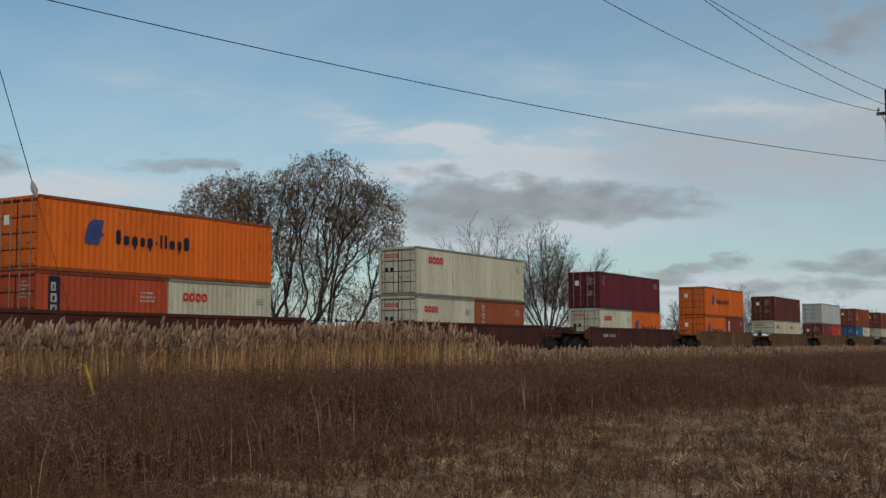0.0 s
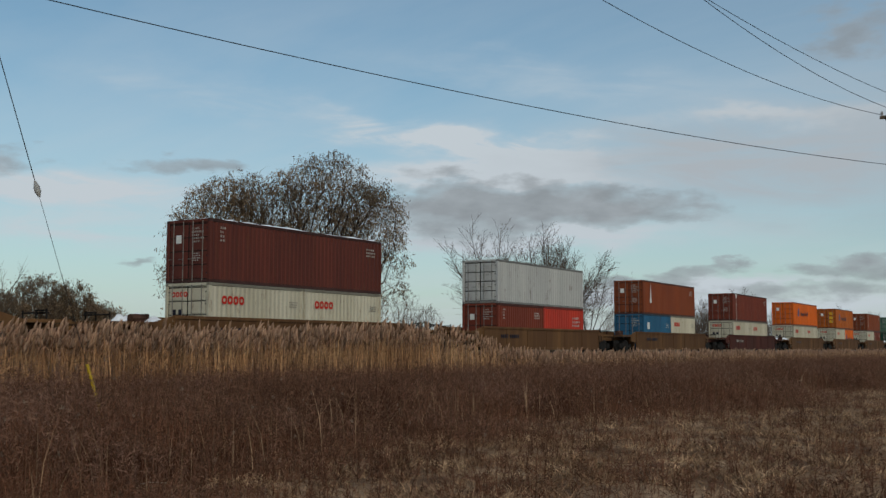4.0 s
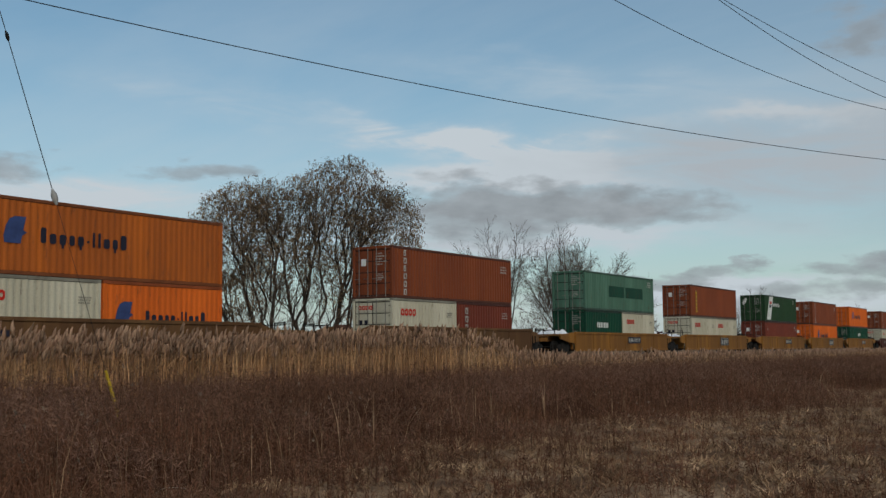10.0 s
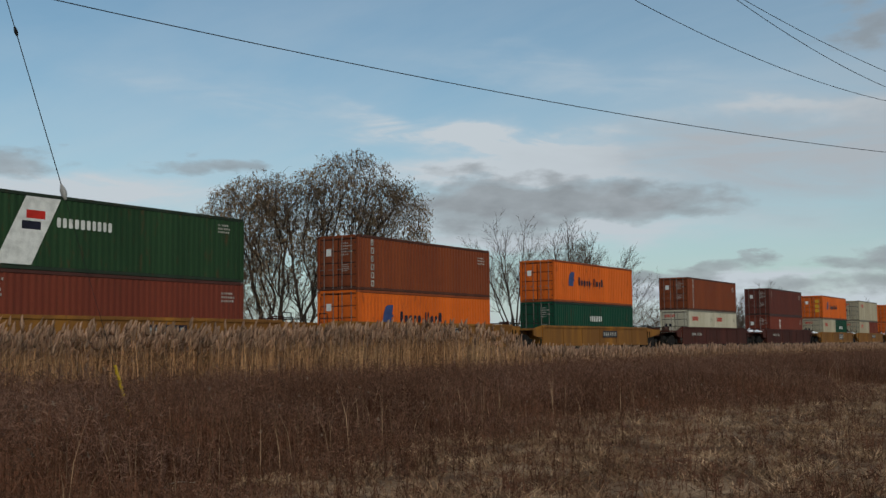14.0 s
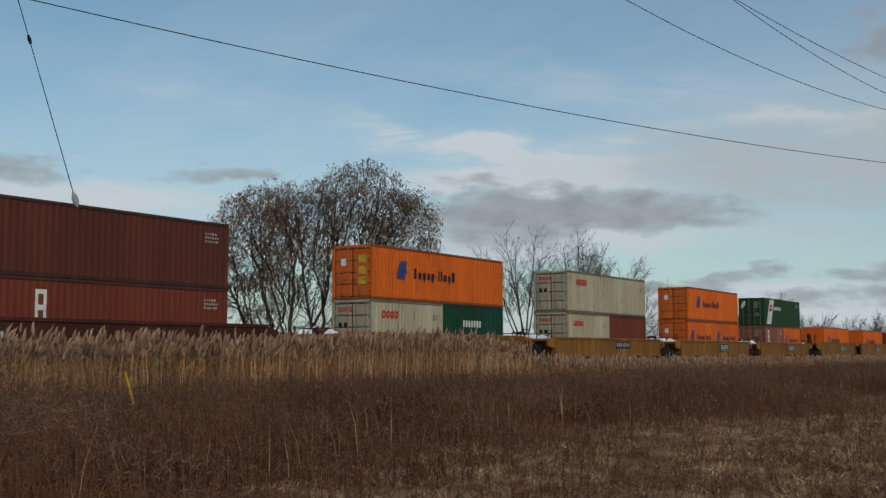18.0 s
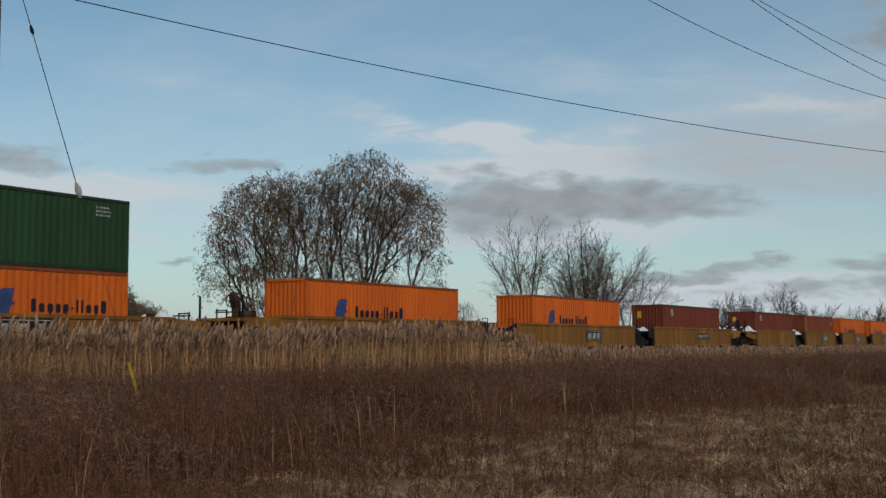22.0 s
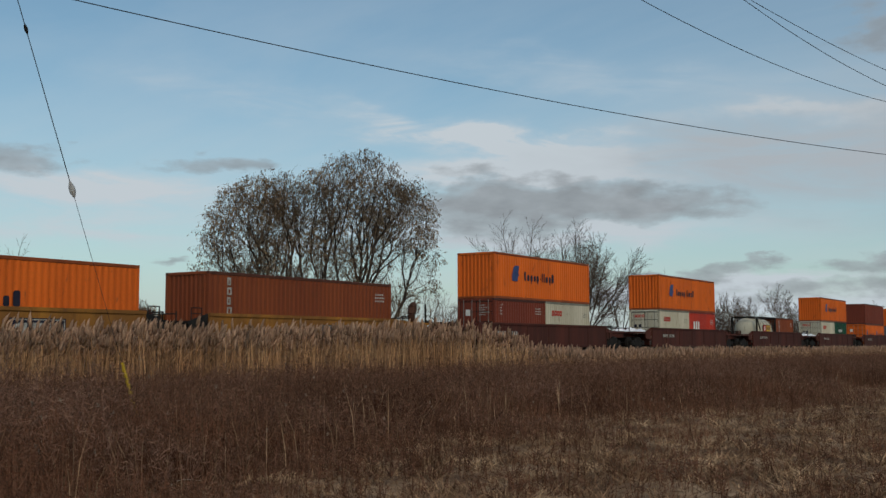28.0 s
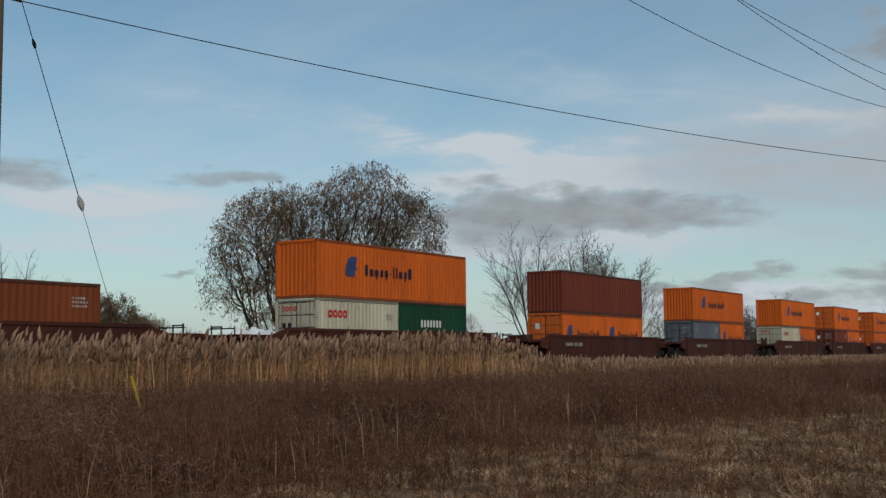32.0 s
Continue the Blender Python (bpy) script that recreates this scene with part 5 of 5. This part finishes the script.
for seed, az, y, w, h in ((51, 38.3, 60, 2.2, 6.2), (52, 39.7, 60, 1.9, 5.8), (53, 41.1, 60, 1.6, 4.6), (54, 56.2, 58, 1.9, 6.6), (55, 57.3, 58, 1.5, 5.6), (56, 64.6, 58, 2.2, 6.0), (57, 43.3, 58, 1.2, 3.6),
                          (58, 61.7, 60, 2.4, 6.0), (59, 67.0, 62, 2.4, 7.0), (60, 54.6, 60, 1.4, 4.6), (61, 36.6, 60, 1.9, 5.0)):
    crown_tree("bush", seed, az, y, [(0, h * 0.58, w, h * 0.42, w, 0)], [stem(0, -0.2, h * 0.3), stem(0.2, 0.4, h * 0.3)], 560 if seed < 54 or seed == 61 else 320, "dense twiggy grey-brown bush", 0.010, 0.4, 10, 0.6, 6 if seed < 54 or seed == 61 else 0, 0.19, 0.1, category="bush")


# ---- undergrowth ----
def blades(rng, X, Y, H, width, lean, mat, name, bend=0.3, lift=0.0):
    """Thin bent upright blades, three cross-sections each, at X, Y with heights H."""
    n = len(X)
    g = rng
    a = g.uniform(0, 2 * math.pi, n)
    u = np.stack([np.cos(a), np.sin(a), np.zeros(n)], -1)
    b = g.uniform(0, 2 * math.pi, n)
    tip = np.stack([np.cos(b), np.sin(b), np.zeros(n)], -1) * (lean * g.random(n) * H)[:, None]
    base = np.stack([X, Y, height(X, Y) - 0.03 + lift], -1)
    w = (width * g.uniform(0.6, 1.3, n))[:, None]
    zz = np.zeros((n, 3))
    zz[:, 2] = H
    mid = base + zz * 0.55 + tip * bend
    end = base + zz + tip
    V = np.stack([base - u * w, base + u * w, mid - u * w * 0.8, mid + u * w * 0.8, end], 1).reshape(-1, 3)
    k = np.arange(n) * 5
    F = np.concatenate([np.stack([k, k + 1, k + 3], -1), np.stack([k, k + 3, k + 2], -1), np.stack([k + 2, k + 3, k + 4], -1)])
    return from_arrays(name, V, F, mat), end, mid


def scatter(rng, n, x0, x1, y0, y1, fall=30.0, edge=None):
    """Places with a density that thins with distance from the camera's corner of the field."""
    X = x0 + (x1 - x0) * rng.random(n * 6)
    Y = y0 + (y1 - y0) * rng.random(n * 6)
    r = np.hypot(X, Y)
    keep = rng.random(n * 6) < np.minimum(1, (fall / r) ** 1.2)
    az = np.degrees(np.arctan2(X, Y))
    keep &= (az > 28) & (az < 88)
    if edge is not None:
        keep &= edge(X, Y, rng)
    X, Y = X[keep][:n], Y[keep][:n]
    return X, Y


def weed_edge(x):
    return 11.2 - 3.0 * np.clip((10.8 - x) / 2.6, 0, 1) + 0.8 * np.sin(x * 0.35) + 0.5 * np.sin(x * 0.9 + 1) - np.clip((x - 20) / 14, 0, 1) * 1.6


def tufts(g, at, k, reach, width, drop, mat, name, label, category, lean=(0.0, 0.0, 0.0)):
    """Little sprays of k strands at these places."""
    m = len(at) * k
    b = np.repeat(at, k, 0)
    t = g.random(m)
    b[:, 2] -= t * drop
    d = g.normal(0, 1, (m, 3)) * (reach, reach, reach * 0.7) + np.array(lean) + np.stack([np.zeros(m), np.zeros(m), reach * 0.6 * np.ones(m)], -1)
    d *= (0.5 + 0.8 * t)[:, None]
    u = np.cross(d, g.normal(0, 1, (m, 3)))
    u /= np.linalg.norm(u, axis=1)[:, None]
    V = np.stack([b - u * width, b + u * width, b + d], 1).reshape(-1, 3)
    tagged(new(name, from_arrays(name, V, np.arange(m * 3).reshape(-1, 3), mat)), label, category, kind="stuff")


def clubs(g, at, length, radius, mat, name, label):
    """Fluffy seed plumes: lean, uneven spindles of five sides."""
    n = len(at)
    ln = length * g.uniform(0.7, 1.25, n)
    d = g.normal(0, 0.13, (n, 3)) + (0.08, -0.03, 1.0)
    d /= np.linalg.norm(d, axis=1)[:, None]
    u = np.cross(d, g.normal(0, 1, (n, 3)))
    u /= np.linalg.norm(u, axis=1)[:, None]
    w = np.cross(d, u)
    base = at - d * ln[:, None] * 0.55
    rows = [base[:, None]]
    for f, r in ((0.20, 0.8), (0.44, 1.0), (0.76, 0.55)):
        bend = np.array((0.10, -0.04, 0)) * ln[:, None] * f * f
        for s in range(5):
            a = 2 * math.pi * s / 5 + f
            rad = radius * r * g.uniform(0.6, 1.4, n)[:, None]
            rows.append((base + d * (ln * (f + g.normal(0, 0.05, n)))[:, None] + bend + (math.cos(a) * u + math.sin(a) * w) * rad)[:, None])
    rows.append((base + d * ln[:, None] + np.array((0.14, -0.05, -0.03)) * ln[:, None])[:, None])
    V = np.concatenate(rows, 1).reshape(-1, 3)
    F = []
    for s in range(5):
        t = (s + 1) % 5
        F += [(0, 1 + t, 1 + s), (11 + s, 11 + t, 16)]
        for k in (1, 6):
            F += [(k + s, k + t, k + 5 + t), (k + s, k + 5 + t, k + 5 + s)]
    F = (np.arange(n)[:, None, None] * 17 + np.array(F)[None]).reshape(-1, 3)
    tagged(new(name, from_arrays(name, V, F, mat)), label, "reeds", kind="stuff")


def undergrowth():
    g = np.random.default_rng(4)
    # matted grass in tussocks
    X, Y = scatter(g, 170000, 2, 75, 1.5, 15, 15)
    clump = np.sin(X * 2.9 + 2.0 * np.sin(Y * 1.9)) * np.sin(Y * 4.3 + 1.9 * np.sin(X * 1.3)) + 0.6 * np.sin(X * 5.1 + Y * 3.0) * np.sin(Y * 4.4 - X * 1.7)
    keep = g.random(len(X)) < 0.45 + 0.5 * (clump > 0)
    X, Y, clump = X[keep], Y[keep], clump[keep]
    H = g.uniform(0.04, 0.12, len(X)) * (1 + 0.9 * np.clip(clump, -0.4, 1.2))
    me, _, _ = blades(g, X, Y, H, 0.010, 2.8, STRAW, "dead_grass", 0.45)
    tagged(new("dead_grass", me), "flattened pale dead grass in tussocks", "grass", kind="stuff")
    # scattered stalks in the grass
    X, Y = scatter(g, 9500, 3, 60, 2, 14, 14)
    keep = g.random(len(X)) < 0.25 + 0.75 * (np.sin(X * 0.8 + 0.7 * Y) * np.sin(Y * 0.9 - 0.3 * X) > 0.15)
    X, Y = X[keep], Y[keep]
    me, end, mid = blades(g, X, Y, g.uniform(0.12, 0.5, len(X)) * g.uniform(0.6, 1.2, len(X)), 0.004, 0.7, WEED, "thin_stalks")
    tagged(new("thin_stalks", me), "scattered thin brown stalks in the grass", "weeds", kind="stuff")
    tufts(g, np.concatenate([end, mid]), 4, 0.05, 0.004, 0.08, WEED, "stalk_sprays", "small dry sprays on thin stalks", "weeds")
    # single dark forbs that stand up out of the grass
    X, Y = scatter(g, 330, 4, 34, 2.5, 10, 9)
    at = np.stack([X, Y], -1)
    stand = np.repeat(at, 5, 0) + g.normal(0, 0.05, (len(X) * 5, 2))
    me, end, mid = blades(g, stand[:, 0], stand[:, 1], g.uniform(0.18, 0.52, len(stand)), 0.0045, 0.55, WEED, "dry_forbs")
    tagged(new("dry_forbs", me), "thin dark forbs standing in the pale grass", "weeds", kind="stuff")
    tufts(g, np.concatenate([end, mid]), 7, 0.045, 0.004, 0.14, WEED, "forb_sprays", "dry sprays of the standing forbs", "weeds")
    # low dark mats of dead leaves between the tussocks
    X, Y = scatter(g, 2000, 4, 45, 2.5, 11, 10)
    keep = np.sin(X * 1.1 + 1.7 * np.sin(Y * 0.8)) * np.sin(Y * 1.6 - 0.5 * X) > 0.2
    X, Y = X[keep], Y[keep]
    at = np.stack([X, Y, height(X, Y) + 0.05], -1)
    tufts(g, at, 9, 0.075, 0.011, 0.05, TUFT, "leaf_mats", "low dark mats of dead leaves in the grass", "grass")
    # dense weeds
    X, Y = scatter(g, 112000, 3, 190, 6, 25, 20, lambda x, y, r: (y > weed_edge(x) + r.normal(0, 0.9, len(x)) - np.abs(r.normal(0, 0.7, len(x)))) & (y < 23.5 + BEND * x * x))
    fade = np.clip((Y - weed_edge(X) + 1.2) / 3.2, 0.3, 1)
    H = g.normal(0.98, 0.20, len(X)).clip(0.35, 1.5) * (0.92 + 0.16 * np.sin(X * 0.7 + Y) * np.sin(Y * 0.6)) * fade
    # trodden lower about the foot of the guy wire
    H = H * (1 - 0.55 * np.exp(-(((X - 13.6) / 1.7) ** 2 + ((Y - 15.2) / 2.2) ** 2)))
    me, end, mid = blades(g, X, Y, H, 0.0055, 0.55, WEED, "dead_weeds")
    tagged(new("dead_weeds", me), "dense dark brown dead goldenrod and weeds", "weeds", kind="stuff")
    pick = g.random(len(X)) < 0.7
    tufts(g, end[pick], 5, 0.075, 0.006, 0.22, TUFT, "weed_heads", "fuzzy grey-brown seed heads of the weeds", "weeds")
    pick = g.random(len(X)) < 0.6
    tufts(g, mid[pick], 4, 0.10, 0.005, 0.3, WEED, "weed_side_shoots", "tangled dry side shoots of the weeds", "weeds")
    # here and there a head still holds its pale fluff
    pick = g.random(len(end)) < 0.006
    tufts(g, end[pick], 20, 0.024, 0.006, 0.05, FLUFF, "seed_fluff", "pale fluffy seed heads among the weeds", "weeds")
    # pale grass stems among the weeds
    X, Y = scatter(g, 2600, 3, 90, 8, 23, 18, lambda x, y, r: y > weed_edge(x) - 0.5)
    me, end, _ = blades(g, X, Y, g.uniform(0.5, 1.2, len(X)), 0.005, 0.5, STRAW, "pale_stems")
    tagged(new("pale_stems", me), "pale dry grass stems among the weeds", "grass", kind="stuff")


def reeds():
    g = np.random.default_rng(9)
    X, Y = scatter(g, 11500, 6, 200, 21.3, 27.4, 34)
    Y = Y + BEND * X * X
    far = np.clip((X - 37) / 6, 0, 1)
    tall = 0.24 * np.exp(-((X - 32.5) / 5.0) ** 2)
    H = (1.72 + tall + 0.66 * g.beta(2.0, 1.8, len(X))) * (1 - far) + (1.02 + 0.66 * g.beta(2, 1.8, len(X))) * far
    me, end, mid = blades(g, X, Y, H, 0.016, 0.12, REED, "reed_stems")
    tagged(new("reed_stems", me), "tall pale dry reeds along the ditch", "reeds", kind="stuff")
    n = len(X)
    on = g.random(n) < 0.85
    clubs(g, end[on], 0.34, 0.043, PLUME, "reed_plumes", "fluffy brown-grey seed plumes of the reeds")
    tufts(g, end[on], 6, 0.045, 0.010, 0.32, PLUME, "plume_strands", "loose strands of the reed plumes", "reeds", (0.05, -0.02, 0.03))
    b = np.concatenate([mid, mid + (0, 0, 0.35), mid - (0, 0, 0.4)])
    b[:, 2] += g.uniform(-0.2, 0.2, len(b))
    tufts(g, b, 1, 0.2, 0.011, 0.2, REED, "reed_leaves", "dry straw-coloured reed leaves", "reeds", (0.08, 0, 0.12))


undergrowth()
reeds()
stick = bpy.data.curves.new("bent_stick", "CURVE")
stick.dimensions, stick.bevel_depth, stick.bevel_resolution = "3D", 0.005, 1
line = stick.splines.new("POLY")
bends = ((8.92, 9.69, -0.02), (8.97, 9.65, 0.07), (9.03, 9.61, 0.13), (9.12, 9.56, 0.145), (9.27, 9.45, 0.13))
line.points.add(len(bends) - 1)
for q, co in zip(line.points, bends):
    q.co = (*co, 1)
stick.materials.append(material("bleached_wood", (0.55, 0.47, 0.37), 0.9, 0, 0.15, 3, 30, 0))
tagged(new("bent_stick", stick), "bleached bent stick standing in the grass", "stick")


# ---- utility poles and wires ----
LEFT, RIGHT = Vector((12.85, 19.08, 0)), Vector((43.66, 7.55, 0))


def cable(name, p, q, sag, r, label, n=28):
    c = bpy.data.curves.new(name, "CURVE")
    c.dimensions, c.bevel_depth, c.bevel_resolution = "3D", r, 1
    s = c.splines.new("POLY")
    s.points.add(n)
    for i in range(n + 1):
        t = i / n
        v = Vector(p).lerp(Vector(q), t) - Vector((0, 0, 4 * sag * t * (1 - t)))
        s.points[i].co = (*v, 1)
    c.materials.append(WIRE)
    return tagged(new(name, c), label, "wire")


def utility_pole(at, top, arms, turn, label):
    root = tagged(empty("utility_pole"), label, "utility pole", "utility poles")
    root.location = at
    bm = bmesh.new()
    rod(bm, (0, 0, -0.5), (0, 0, top), 0.17, 14, 0.12)
    piece("shaft", finish(bm, "shaft"), POLE, root)
    for z, half in arms:
        a = piece("crossarm", box_mesh("crossarm", (-half, half, -0.2, -0.09, z - 0.06, z + 0.06), bevel=0.01), POLE, root, pose(0, 0, 0, 0, 0, turn))
        for x in (-half + 0.08, half - 0.08):
            bm = bmesh.new()
            rod(bm, (x, -0.145, z + 0.06), (x, -0.145, z + 0.14), 0.02, 6)
            rod(bm, (x, -0.145, z + 0.12), (x, -0.145, z + 0.22), 0.06, 10, 0.035)
            piece("insulator", finish(bm, "insulator"), CERAMIC, a)
            piece("arm_brace", rod_mesh("arm_brace", ((x * 0.7, -0.15, z - 0.05), (0, -0.15, z - 0.55), 0.015), n=5), STEEL, a)
    return root


def lines():
    hook = Vector((13.22, 18.82, 8.68))
    p = utility_pole(LEFT, 11.2, (), 0, "weathered wooden utility pole beside the reeds")
    piece("bracket", rod_mesh("bracket", (Vector((0, 0, 8.75)), hook - LEFT, 0.03), n=6), STEEL, p)
    utility_pole(RIGHT, 11.1, ((10.25, 0.42),), 103, "weathered wooden utility pole with a short crossarm")
    for p, q, sag in (((11.36, 14.86, 13.74), (43.58, 7.93, 10.33), 1.424), ((10.59, 12.74, 15.66), (43.68, 7.40, 10.43), 1.642), ((11.9, 16.31, 17.22), (43.71, 7.2, 10.88), 1.295)):
        cable("overhead_wire", p, q, sag, 0.010, "thin dark overhead power wire")
    cable("overhead_wire", hook, (43.63, 7.70, 8.43), 0.37, 0.011, "sagging dark overhead wire", 40)
    # the guy wire with its two insulators and yellow guard
    foot = Vector((14.30, 16.08, 0.0))
    root = tagged(empty("guy_wire"), "steel guy wire with strain insulators and a yellow guard", "guy wire")
    d = (foot - hook).normalized()
    break_at = hook.lerp(foot, (hook.z - 4.62) / (hook.z - foot.z))
    piece("strand", rod_mesh("strand", (hook, break_at, 0.009), n=5), WIRE, root)
    piece("strand", rod_mesh("strand", (break_at, foot, 0.005), n=5), WIRE, root)
    for z in (7.8, 4.62):
        c = hook.lerp(foot, (hook.z - z) / (hook.z - foot.z))
        bm = bmesh.new()
        k = 1.0 if z < 6 else 0.6
        rod(bm, c - d * 0.16 * k, c - d * 0.04 * k, 0.02, 8, 0.06 * k)
        rod(bm, c - d * 0.04 * k, c + d * 0.05 * k, 0.06 * k, 8, 0.06 * k)
        rod(bm, c + d * 0.05 * k, c + d * 0.16 * k, 0.06 * k, 8, 0.02)
        piece("strain_insulator", finish(bm, "strain_insulator"), CERAMIC if z < 6 else DARK, root)
    piece("guard", rod_mesh("guard", (foot - d * 1.42, foot + d * 0.1, 0.034), n=8), GUARD, root, label="yellow plastic guy guard")


lines()


# ---- what moves ----
def motions():
    for ob, x0, z in RIDERS:
        rows = []
        for i in range(9):
            t = 4.0 * i
            rows.append((t, track_pose(x0 - SPEED * t, z)))
        walk(ob, rows)


motions()
